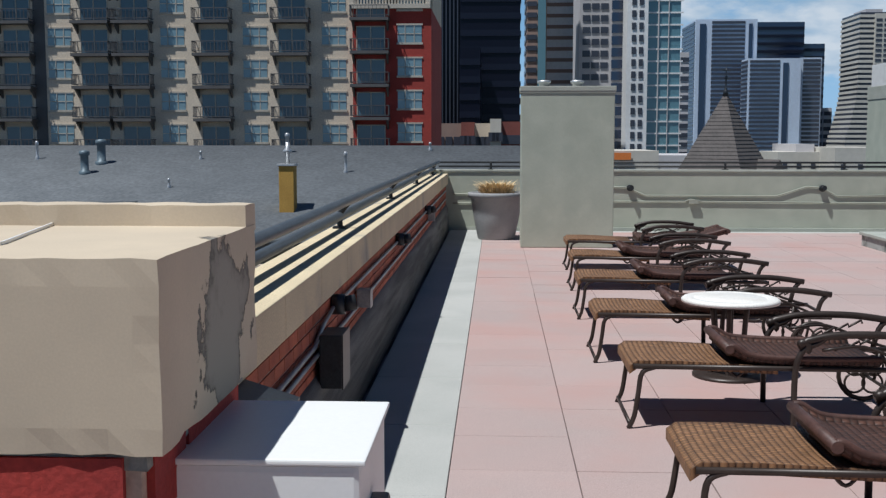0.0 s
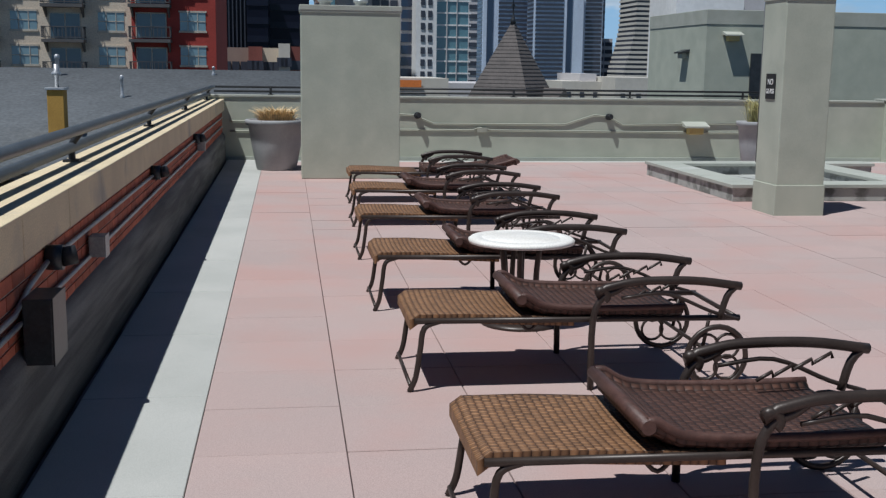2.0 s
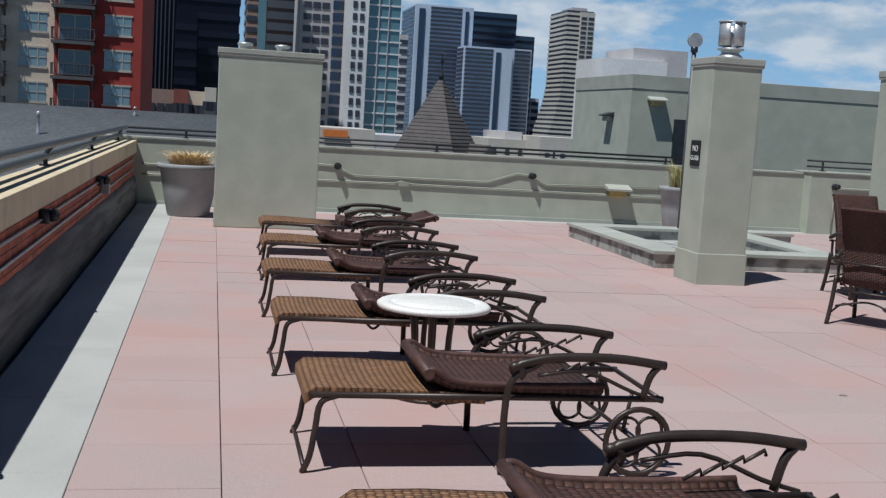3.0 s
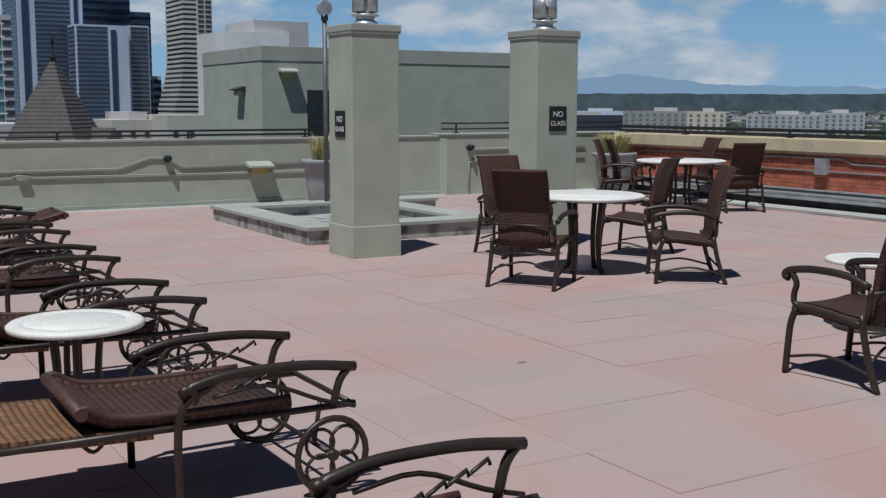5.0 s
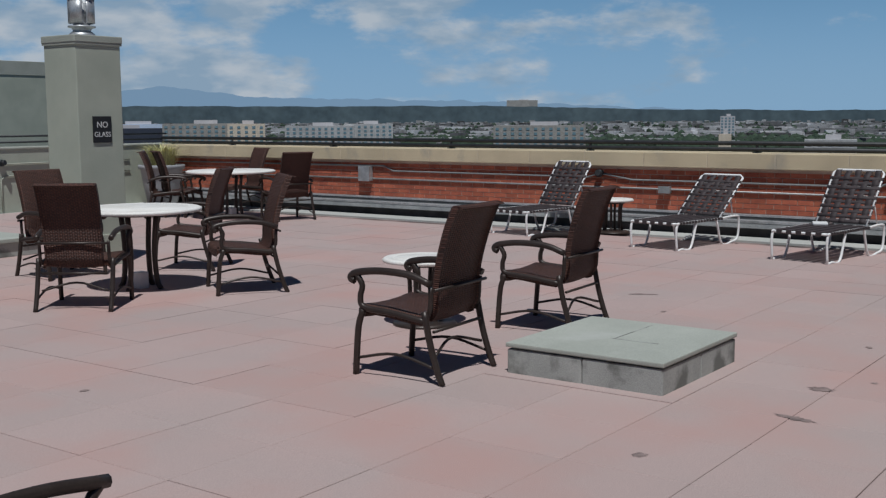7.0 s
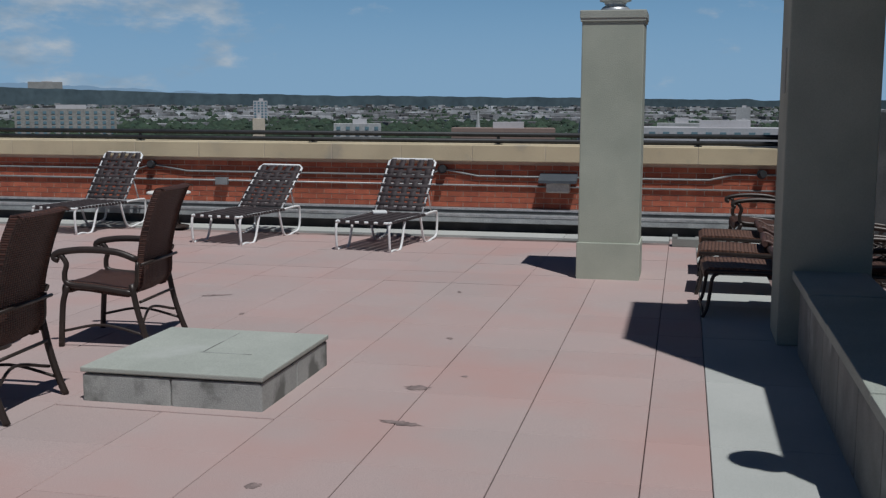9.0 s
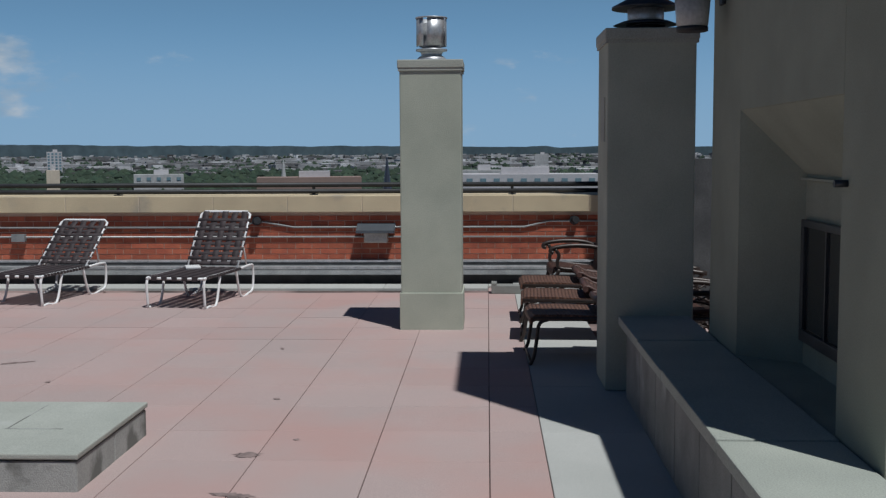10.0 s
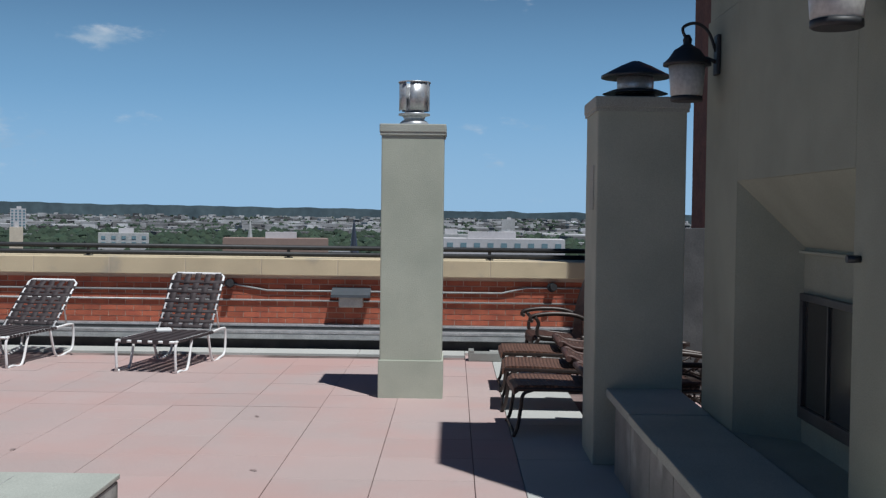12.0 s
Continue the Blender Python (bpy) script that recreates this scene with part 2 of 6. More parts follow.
def peeling(m, centre, reach, patch):
    """Bare grey render where the paint has come off round a spot, with a ragged edge."""
    n, l = m.node_tree.nodes, m.node_tree.links
    bsdf = n["Principled BSDF"]
    geo = n.new("ShaderNodeNewGeometry")
    off = n.new("ShaderNodeVectorMath"); off.operation = "SUBTRACT"; off.inputs[1].default_value = centre
    l.new(geo.outputs["Position"], off.inputs[0])
    scl = n.new("ShaderNodeVectorMath"); scl.operation = "DIVIDE"; scl.inputs[1].default_value = reach
    l.new(off.outputs[0], scl.inputs[0])
    far = n.new("ShaderNodeVectorMath"); far.operation = "LENGTH"
    l.new(scl.outputs[0], far.inputs[0])
    ns = n.new("ShaderNodeTexNoise"); ns.inputs["Scale"].default_value, ns.inputs["Detail"].default_value, ns.inputs["Roughness"].default_value = 16, 7, 0.62
    l.new(geo.outputs["Position"], ns.inputs["Vector"])
    k = n.new("ShaderNodeMath"); k.operation = "MULTIPLY_ADD"; k.inputs[1].default_value, k.inputs[2].default_value = 3.4, -1.7
    l.new(ns.outputs["Fac"], k.inputs[0])
    add = n.new("ShaderNodeMath"); add.operation = "ADD"
    l.new(far.outputs["Value"], add.inputs[0]); l.new(k.outputs[0], add.inputs[1])
    mask = n.new("ShaderNodeMapRange")
    mask.inputs["From Min"].default_value, mask.inputs["From Max"].default_value = 1.06, 0.98
    l.new(add.outputs[0], mask.inputs["Value"])
    lip = n.new("ShaderNodeValToRGB")
    for _ in range(2):
        lip.color_ramp.elements.new(0.5)
    for e, (pos, c) in zip(lip.color_ramp.elements, ((0.55, 1.0), (0.80, 0.84), (0.97, 0.45), (1.10, 1.0))):
        e.position, e.color = pos / 1.2, (c, c, c, 1)
    half = n.new("ShaderNodeMath"); half.operation = "DIVIDE"; half.inputs[1].default_value = 1.2
    l.new(add.outputs[0], half.inputs[0]); l.new(half.outputs[0], lip.inputs[0])
    grey = n.new("ShaderNodeMix"); grey.data_type = "RGBA"; grey.blend_type = "MULTIPLY"; grey.inputs["Factor"].default_value = 1.0
    grey.inputs["A"].default_value = (*patch, 1)
    l.new(lip.outputs[0], grey.inputs["B"])
    mix = n.new("ShaderNodeMix"); mix.data_type = "RGBA"
    src = bsdf.inputs["Base Color"].links[0].from_socket
    l.new(mask.outputs[0], mix.inputs["Factor"]); l.new(src, mix.inputs["A"]); l.new(grey.outputs["Result"], mix.inputs["B"])
    l.new(mix.outputs["Result"], bsdf.inputs["Base Color"])
    bp = n.new("ShaderNodeBump"); bp.inputs["Strength"].default_value, bp.inputs["Distance"].default_value = 0.8, 0.004
    bp.invert = True
    l.new(mask.outputs[0], bp.inputs["Height"])
    old = bsdf.inputs["Normal"].links
    if old:
        l.new(old[0].from_socket, bp.inputs["Normal"])
    l.new(bp.outputs[0], bsdf.inputs["Normal"])
    return m


M_CAP = peeling(material("pier_cap_render", (0.60, 0.50, 0.375), (0.52, 0.435, 0.33), rough=0.85, scale=5, grain=420, bump=0.02, gv=0.04, stain=(0.50, 0.42, 0.32), stain_scale=6, stain_lo=0.56, stain_hi=0.76), (-0.262, -1.745, 1.405), (0.03, 0.085, 0.075), (0.30, 0.275, 0.235))
M_BRICK = material("red_brick", (0.44, 0.125, 0.066), (0.33, 0.086, 0.05), rough=0.9, scale=6, grain=150, bump=0.12, vary=0.22)
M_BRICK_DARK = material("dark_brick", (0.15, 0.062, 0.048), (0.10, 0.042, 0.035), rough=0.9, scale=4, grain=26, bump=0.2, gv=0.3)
M_MORTAR = material("brick_mortar", (0.56, 0.43, 0.35), (0.46, 0.34, 0.27), rough=1.0, grain=120)
M_MEMBRANE = material("roof_membrane", (0.085, 0.088, 0.09), (0.05, 0.053, 0.056), rough=0.75, scale=4, grain=60)
M_FLASH = material("flashing", (0.40, 0.41, 0.41), (0.27, 0.28, 0.285), rough=0.5, scale=5, grain=60)
M_CONC = material("weathered_concrete", (0.27, 0.275, 0.255), (0.18, 0.185, 0.175), rough=0.9, scale=3.2, grain=150, bump=0.35, stain=(0.38, 0.39, 0.37), stain_scale=2.2)
# streaked concrete; the parapet's shade on it is put into the dark colours
M_SHADED_KERB = material("shaded_kerb", (0.19, 0.19, 0.18), (0.075, 0.075, 0.075), rough=0.9, scale=3.0, grain=130, bump=0.3, stretch=(1.0, 0.22, 4.5), mixlo=0.36, mixhi=0.62)
M_FIRE_STUCCO = material("deep_green_stucco", (0.285, 0.305, 0.243), (0.240, 0.260, 0.208), rough=0.92, scale=2.6, grain=150, bump=0.2, gv=0.09)
M_BENCH = material("bench_render", (0.375, 0.395, 0.345), (0.315, 0.335, 0.295), rough=0.85, scale=2.0, grain=150, bump=0.3)
M_LID = material("lid_paint", (0.40, 0.415, 0.37), (0.345, 0.36, 0.32), rough=0.8, scale=2.4, grain=150, bump=0.2, stain=(0.45, 0.46, 0.43), stain_scale=1.6)
M_IRON = material("bronze_tube", (0.046, 0.034, 0.029), (0.034, 0.024, 0.020), rough=0.42, metal=0.25, scale=9, grain=120, bump=0.05)
M_RAIL = material("black_rail", (0.014, 0.015, 0.017), (0.024, 0.025, 0.028), rough=0.55, scale=9, grain=90, bump=0.03)
M_PIPE = material("grey_pipe", (0.085, 0.10, 0.115), (0.065, 0.077, 0.09), rough=0.4, scale=7, grain=90, bump=0.04)
M_WHITE = material("white_enamel", (0.82, 0.82, 0.81), (0.78, 0.78, 0.77), rough=0.4, scale=3, grain=200, bump=0.0, gv=0.02)
M_STONE_TOP = material("marble_top", (0.82, 0.80, 0.76), (0.74, 0.71, 0.66), rough=0.5, scale=5, grain=110, bump=0.1)
M_STRAP = material("dark_strap", (0.05, 0.037, 0.039), (0.038, 0.029, 0.031), rough=0.75, scale=9, grain=80, bump=0.05, vary=0.12)
M_WEAVE = weave_material("honey_wicker", (0.355, 0.185, 0.085), (0.045, 0.018, 0.010), 0.030, ratio=0.55)
M_WEAVE_DARK = weave_material("brown_wicker", (0.105, 0.047, 0.032), (0.022, 0.011, 0.009), 0.034, ratio=0.6)
M_WEAVE_RED = weave_material("russet_wicker", (0.20, 0.098, 0.062), (0.035, 0.015, 0.010), 0.030, ratio=0.55)
M_WEAVE_CHAIR = weave_material("chair_wicker", (0.115, 0.044, 0.026), (0.020, 0.008, 0.006), 0.020, ratio=0.6)
M_WEAVE_BACK = weave_material("chair_back_wicker", (0.105, 0.038, 0.023), (0.018, 0.007, 0.005), 0.020, upright=True, ratio=0.62)
M_ROLL = material("brown_wrap", (0.095, 0.046, 0.036), (0.060, 0.028, 0.022), rough=0.55, scale=20, grain=90, bump=0.2)
M_KERB = material("pale_kerb", (0.42, 0.425, 0.40), (0.33, 0.338, 0.32), rough=0.9, scale=3.0, grain=140, bump=0.25, vary=0.08, stain=(0.17, 0.175, 0.16), stain_scale=5.0, stain_lo=0.50, stain_hi=0.62)
M_POT = material("grey_pot", (0.34, 0.345, 0.355), (0.29, 0.295, 0.305), rough=0.75, scale=4, grain=110)
M_GRASS_DRY = material("dry_grass", (0.74, 0.56, 0.32), (0.62, 0.46, 0.25), rough=0.9, vary=0.3, island=True)
M_GRASS_GREEN = material("ornamental_grass", (0.60, 0.55, 0.28), (0.46, 0.45, 0.20), rough=0.8, vary=0.3, island=True)
M_POLE = material("dull_grey_pole", (0.15, 0.155, 0.155), (0.11, 0.115, 0.115), rough=0.5, metal=0.2, scale=6, grain=90, bump=0.04)
M_VENT = material("blue_grey_vent", (0.13, 0.175, 0.205), (0.10, 0.135, 0.16), rough=0.5, metal=0.2, scale=3, grain=30, bump=0.0)
M_SOIL = material("soil", (0.09, 0.065, 0.045), rough=1.0)
M_CONDUIT = material("grey_conduit", (0.36, 0.37, 0.37), (0.28, 0.29, 0.29), rough=0.45, metal=0.4, scale=8, grain=70, bump=0.05)
M_PAINTED = material("painted_conduit", (0.35, 0.36, 0.30), (0.31, 0.32, 0.265), rough=0.7, scale=6, grain=80)
M_DARKMETAL = material("dark_metal", (0.035, 0.04, 0.045), (0.05, 0.055, 0.06), rough=0.4, metal=0.4, scale=7, grain=70, bump=0.05)
M_STEEL = material("galvanised_steel", (0.56, 0.57, 0.58), (0.42, 0.43, 0.44), rough=0.40, metal=0.55, scale=9, grain=60, bump=0.08)
M_FROST = material("frosted_glass", (0.50, 0.49, 0.46), (0.44, 0.43, 0.40), rough=0.35, scale=9, grain=50, bump=0.02)
M_SIGN = material("black_sign", (0.015, 0.016, 0.018), rough=0.5, bump=0.0)
M_LETTER = material("white_letter", (0.78, 0.78, 0.76), rough=0.6, bump=0.0)
M_AMBER = material("amber_lens", (0.55, 0.43, 0.17), (0.45, 0.35, 0.13), rough=0.35, bump=0.02)
M_SOOT = material("fire_glass", (0.02, 0.02, 0.02), (0.03, 0.03, 0.03), rough=0.12, bump=0.0)
M_GLASS = glass_material("window_glass", (0.17, 0.26, 0.30), 0.10)
M_GLASS_DIM = glass_material("door_glass", (0.075, 0.125, 0.16), 0.12, 0.6)
M_GLASS_TEAL = glass_material("teal_glass", (0.10, 0.205, 0.245), 0.12)
M_GLASS_NAVY = glass_material("navy_glass", (0.012, 0.022, 0.055), 0.15)
M_GLASS_BLACK = glass_material("black_glass", (0.006, 0.007, 0.016), 0.3, 0.2)
M_GLASS_SPANDREL = glass_material("black_spandrel", (0.010, 0.012, 0.024), 0.3, 0.25)
M_FLAT_TAN = material("tan_render", (0.64, 0.545, 0.43), (0.58, 0.49, 0.39), rough=0.9, scale=0.4, grain=8, bump=0.0)
M_FLAT_RED = material("red_render", (0.34, 0.045, 0.035), (0.29, 0.04, 0.03), rough=0.9, scale=0.4, grain=8, bump=0.0)
M_TRIM = material("pale_trim", (0.50, 0.45, 0.38), rough=0.8, scale=0.5, grain=9, bump=0.0)
M_BALC = material("balcony_metal", (0.10, 0.095, 0.095), rough=0.6, scale=0.8, grain=9, bump=0.0)
M_SHINGLE = material("grey_shingle", (0.165, 0.178, 0.190), (0.140, 0.152, 0.163), rough=0.95, scale=0.7, grain=5.5, bump=0.2, gv=0.24)
M_SLATE = material("brown_slate", (0.115, 0.10, 0.095), (0.09, 0.08, 0.077), rough=0.85, scale=0.8, grain=5, bump=0.2, vary=0.15, island=True)
M_TOWER_GREY = material("tower_grey", (0.54, 0.52, 0.53), rough=0.8, scale=0.05, grain=1, bump=0.0, gv=0.06)
M_TOWER_WHITE = material("tower_white", (0.80, 0.80, 0.80), rough=0.7, scale=0.05, grain=1, bump=0.0, gv=0.06)
M_TOWER_BLUE = material("tower_blue", (0.55, 0.64, 0.78), rough=0.6, scale=0.05, grain=1, bump=0.0, gv=0.06)
M_TOWER_CREAM = material("tower_cream", (0.58, 0.55, 0.49), rough=0.8, scale=0.05, grain=1, bump=0.0, gv=0.06)
M_TOWER_BROWN = material("tower_brown", (0.31, 0.215, 0.18), rough=0.8, scale=0.05, grain=1, bump=0.0, gv=0.06)
M_TOWER_DARK = material("tower_dark_band", (0.05, 0.055, 0.075), rough=0.3, scale=0.05, grain=1, bump=0.0, gv=0.06)
M_GROUND = material("city_ground", (0.07, 0.085, 0.06), (0.17, 0.165, 0.16), rough=1.0, scale=0.02, grain=0.2, bump=0.0)
M_TREES = material("tree_crowns", (0.021, 0.040, 0.026), (0.038, 0.058, 0.034), rough=1.0, scale=0.05, grain=0.7, bump=0.0, vary=0.35, island=True)
M_CITY = material("city_blocks", (0.38, 0.38, 0.39), (0.15, 0.145, 0.145), rough=0.9, scale=0.02, grain=0.15, bump=0.0, vary=0.85, island=True)
M_OCHRE = material("ochre_render", (0.46, 0.27, 0.06), (0.40, 0.23, 0.05), rough=0.9, scale=2, grain=20, bump=0.0)
M_ORANGE = material("orange_sign", (0.75, 0.22, 0.05), rough=0.8, bump=0.0)


# ---- mesh helpers ----
def box(bm, lo, hi, bevel=0.0):
    r = bmesh.ops.create_cube(bm, size=1.0, matrix=Matrix.Translation([(a + b) / 2 for a, b in zip(lo, hi)]) @ Matrix.Diagonal((hi[0] - lo[0], hi[1] - lo[1], hi[2] - lo[2], 1)))
    if bevel:
        es = {e for v in r["verts"] for e in v.link_edges}
        bmesh.ops.bevel(bm, geom=list(es), offset=bevel, segments=2, affect="EDGES", profile=0.6)


def tube(bm, pts, r, seg=8, closed=False):
    """A round bar along a line of points."""
    pts = [Vector(p) for p in pts]
    n = len(pts)
    rings, up = [], None
    for i, p in enumerate(pts):
        a = pts[(i - 1) % n] if (closed or i) else p
        b = pts[(i + 1) % n] if (closed or i < n - 1) else p
        d = (b - a).normalized()
        if up is None:
            up = Vector((0, 0, 1)) if abs(d.z) < 0.9 else Vector((1, 0, 0))
        side = d.cross(up).normalized()
        up = side.cross(d).normalized()
        rings.append([bm.verts.new(p + (side * math.cos(2 * math.pi * k / seg) + up * math.sin(2 * math.pi * k / seg)) * r) for k in range(seg)])
    for i in range(n if closed else n - 1):
        A, B = rings[i], rings[(i + 1) % n]
        for k in range(seg):
            bm.faces.new((A[k], A[(k + 1) % seg], B[(k + 1) % seg], B[k])).smooth = True
    if not closed:
        bm.faces.new(rings[0][::-1])
        bm.faces.new(rings[-1])


def curve(ctrl, steps=6):
    """A smooth line through control points."""
    c = [Vector(p) for p in ctrl]
    c = [c[0] * 2 - c[1]] + c + [c[-1] * 2 - c[-2]]
    out = []
    for i in range(1, len(c) - 2):
        for k in range(steps):
            t = k / steps
            p0, p1, p2, p3 = c[i - 1:i + 3]
            out.append(0.5 * (2 * p1 + (p2 - p0) * t + (2 * p0 - 5 * p1 + 4 * p2 - p3) * t * t + (3 * p1 - p0 - 3 * p2 + p3) * t ** 3))
    return out + [c[-2]]


def lathe(bm, profile, seg=24, center=(0, 0), smooth=True):
    rings = []
    for r, z in profile:
        rings.append([bm.verts.new((center[0] + r * math.cos(2 * math.pi * k / seg), center[1] + r * math.sin(2 * math.pi * k / seg), z)) for k in range(seg)])
    for A, B in zip(rings, rings[1:]):
        for k in range(seg):
            bm.faces.new((A[k], A[(k + 1) % seg], B[(k + 1) % seg], B[k])).smooth = smooth
    bm.faces.new(rings[0][::-1])
    bm.faces.new(rings[-1])


def slab(bm, outline, thick, nrm=(0, 0, 1)):
    """A sheet swept along a profile: outline is a list of rows of points, thickened downwards."""
    top = [[bm.verts.new(p) for p in row] for row in outline]
    bot = [[bm.verts.new(Vector(p) - Vector(nrm) * thick) for p in row] for row in outline]
    R, C = len(top), len(top[0])
    for i in range(R - 1):
        for j in range(C - 1):
            bm.faces.new((top[i][j], top[i + 1][j], top[i + 1][j + 1], top[i][j + 1])).smooth = True
            bm.faces.new((bot[i][j], bot[i][j + 1], bot[i + 1][j + 1], bot[i + 1][j])).smooth = True
    for i in range(R - 1):
        bm.faces.new((top[i][0], bot[i][0], bot[i + 1][0], top[i + 1][0]))
        bm.faces.new((top[i][-1], top[i + 1][-1], bot[i + 1][-1], bot[i][-1]))
    for j in range(C - 1):
        bm.faces.new((top[0][j], top[0][j + 1], bot[0][j + 1], bot[0][j]))
        bm.faces.new((top[-1][j], bot[-1][j], bot[-1][j + 1], top[-1][j + 1]))


def mesh_of(name, bm, mat):
    bmesh.ops.recalc_face_normals(bm, faces=bm.faces)
    me = bpy.data.meshes.new(name)
    bm.to_mesh(me)
    bm.free()
    me.materials.append(mat)
    return me


def part(name, bm, mat, parent=None, label=""):
    ob = new(name, mesh_of(name, bm, mat))
    if parent:
        ob.parent = parent
    if label:
        ob["label"] = label
    return ob


def thing(name, label, category, group="", m=None, kind=""):
    ob = new(name)
    if m is not None:
        ob.matrix_basis = m
    return tagged(ob, label, category, group, kind)


def boxes(*los_his, bevel=0.0):
    bm = bmesh.new()
    for lo, hi in los_his:
        box(bm, lo, hi, bevel)
    return bm


def tubes(*lines, r=0.01, seg=8):
    bm = bmesh.new()
    for pts in lines:
        tube(bm, pts, r, seg)
    return bm


def shared(name, me, parent, m=None):
    ob = new(name, me)
    ob.parent = parent
    if m is not None:
        ob.matrix_basis = m
    return ob


# ---- structure of the terrace ----
W_IN, N_IN, E_IN = -0.845, 16.2, 14.3          # inner faces of the parapets
PAV, X0, Y0 = 0.61, -0.22, -0.065             # paver module and joint origin
floor = tagged(part("floor", boxes(((-1.4, -9, -0.45), (15.2, 17.0, -0.03))), M_JOINT), "roof deck bedding under the concrete pavers", "floor", kind="structure")

# west parapet: brick with concrete base, cream coping stones and a pipe rail
wall_west = tagged(part("wall_west", boxes(((-1.12, -9, -0.4), (W_IN - 0.032, N_IN, 0.79))), M_MORTAR), "low red brick parapet with cream coping and pipe rail", "wall", kind="structure")
bm = bmesh.new()
y = -8.5
while y < N_IN - 0.1:
    box(bm, (-1.15, y, 0.785), (W_IN + 0.012, min(y + 0.902, N_IN - 0.01), 0.97 + 0.003 * math.sin(y * 7)), 0.008)
    y += 0.91
part("coping", bm, M_COPING, wall_west, "cream cast-stone coping slabs")
part("coping_joints", boxes(((-1.145, -8.5, 0.788), (W_IN + 0.008, N_IN - 0.02, 0.963))), M_COPING_WORN, wall_west, "pale mortar between the coping slabs")
bm = bmesh.new()
# a cast kerb with a sloping, slightly wavy top edge
rows = []
for k in range(85):
    yy = -9 + (N_IN + 9) * k / 84
    wob = 0.006 * noise.noise(Vector((yy * 1.7, 3.1, 0)))
    rows.append([(W_IN + 0.022 + wob, yy, -0.03), (W_IN + 0.018 + wob, yy, 0.35), (W_IN + 0.006 + wob, yy, 0.40 + wob), (W_IN - 0.035, yy, 0.452 + wob)])
slab(bm, rows, 0.05, (1, 0, 0))
part("base_ledge", bm, M_SHADED_KERB, wall_west, "streaked concrete kerb, darkened for the shade it stands in")


def railing(name, p0, p1, heights, spacing, first, parent, lean=(0, 0), foot=0.97, r=0.028, mat=None):
    """Pipe rails on raked posts along a parapet."""
    p0, p1 = Vector((*p0, 0)), Vector((*p1, 0))
    d = (p1 - p0).normalized()
    off = Vector((lean[0], lean[1], 0))
    bm = bmesh.new()
    for h, k in heights:
        tube(bm, [p0 + off * k + Vector((0, 0, h)), p1 + off * k + Vector((0, 0, h))], r, 10)
    part(name, bm, mat or M_RAIL, parent, "grey painted pipe rails" if mat else "black painted pipe rails")
    s = first
    while s < (p1 - p0).length:
        q = p0 + d * s
        bm = bmesh.new()
        tube(bm, curve([q + Vector((0, 0, foot - 0.02)), q + Vector((0, 0, foot + 0.03)), q + off * heights[0][1] * 0.6 + Vector((0, 0, (foot + heights[-1][0]) / 2)), q + off * heights[-1][1] + Vector((0, 0, heights[-1][0]))], 4), 0.02, 8)
        box(bm, q + Vector((-0.045, -0.045, foot - 0.012)), q + Vector((0.045, 0.045, foot + 0.012)))
        part("rail_post", bm, M_RAIL, parent)
        s += spacing


railing("pipe_rail", (-1.07, -9.0), (-1.07, N_IN), [(1.05, 0.0), (1.16, 0.7)], 3.66, 2.726, wall_west, lean=(0.10, 0), foot=0.97, r=0.03, mat=M_PIPE)

# pier at the near end of the west parapet
pier = thing("brick_pier", "brick pier with a worn cream cap and peeling patch", "pier")


def worn_block(lo, hi, step, amp, seed):
    """A rendered block with uneven faces and chipped edges."""
    bm = boxes((lo, hi))
    for axis in range(3):
        n = max(1, int((hi[axis] - lo[axis]) / step))
        for k in range(1, n):
            p = [0, 0, 0]
            p[axis] = lo[axis] + (hi[axis] - lo[axis]) * k / n
            q = [0, 0, 0]
            q[axis] = 1
            bmesh.ops.bisect_plane(bm, geom=bm.verts[:] + bm.edges[:] + bm.faces[:], plane_co=p, plane_no=q)
    mid = (Vector(lo) + Vector(hi)) / 2
    for v in bm.verts:
        on = sum(1 for i in range(3) if min(abs(v.co[i] - lo[i]), abs(v.co[i] - hi[i])) < 1e-5)
        d = amp * noise.noise(v.co * 14 + Vector((seed, 0, 0)))
        if on < 2:
            d *= 0.12
        else:
            d = -abs(d) - amp * 1.6 * max(0.0, noise.noise(v.co * 55 + Vector((0, seed, 0))))
        v.co += Vector([(1 if v.co[i] > mid[i] else -1) * d if min(abs(v.co[i] - lo[i]), abs(v.co[i] - hi[i])) < 1e-5 else 0.0 for i in range(3)])
    return bm


part("cap", worn_block((-0.98, -1.95, 1.333), (-0.265, -1.60, 1.493), 0.022, 0.0022, 3.0), M_CAP, pier, "cream rendered cap with peeling grey patch")
part("cap_lip", worn_block((-0.98, -1.64, 1.485), (-0.266, -1.59, 1.516), 0.02, 0.0018, 5.0), M_CAP, pier)
bm = bmesh.new()
for p, q in (((-0.434, -1.852), (-0.48, -1.618)), ((-0.514, -1.513), (-0.48, -1.53))):
    rows = []
    for k in range(9):
        u = k / 8
        w = 0.006 * (1 + 0.6 * noise.noise(Vector((u * 9, p[0] * 30, 0))))
        rows.append([(p[0] + (q[0] - p[0]) * u, p[1] + (q[1] - p[1]) * u + e * w, 1.4962) for e in (-1, 1)])
    slab(bm, rows, 0.003)
part("paint_streak", bm, M_WHITE, pier, "spilled white paint streak")
part("mortar_bed", worn_block((-0.965, -1.942, 1.318), (-0.28, -1.605, 1.334), 0.02, 0.003, 8.0), M_CONC, pier, "crumbling grey mortar under the cap")
core = part("core", boxes(((-0.96, -1.938, -0.03), (-0.287, -1.61, 1.333))), M_MORTAR, pier)

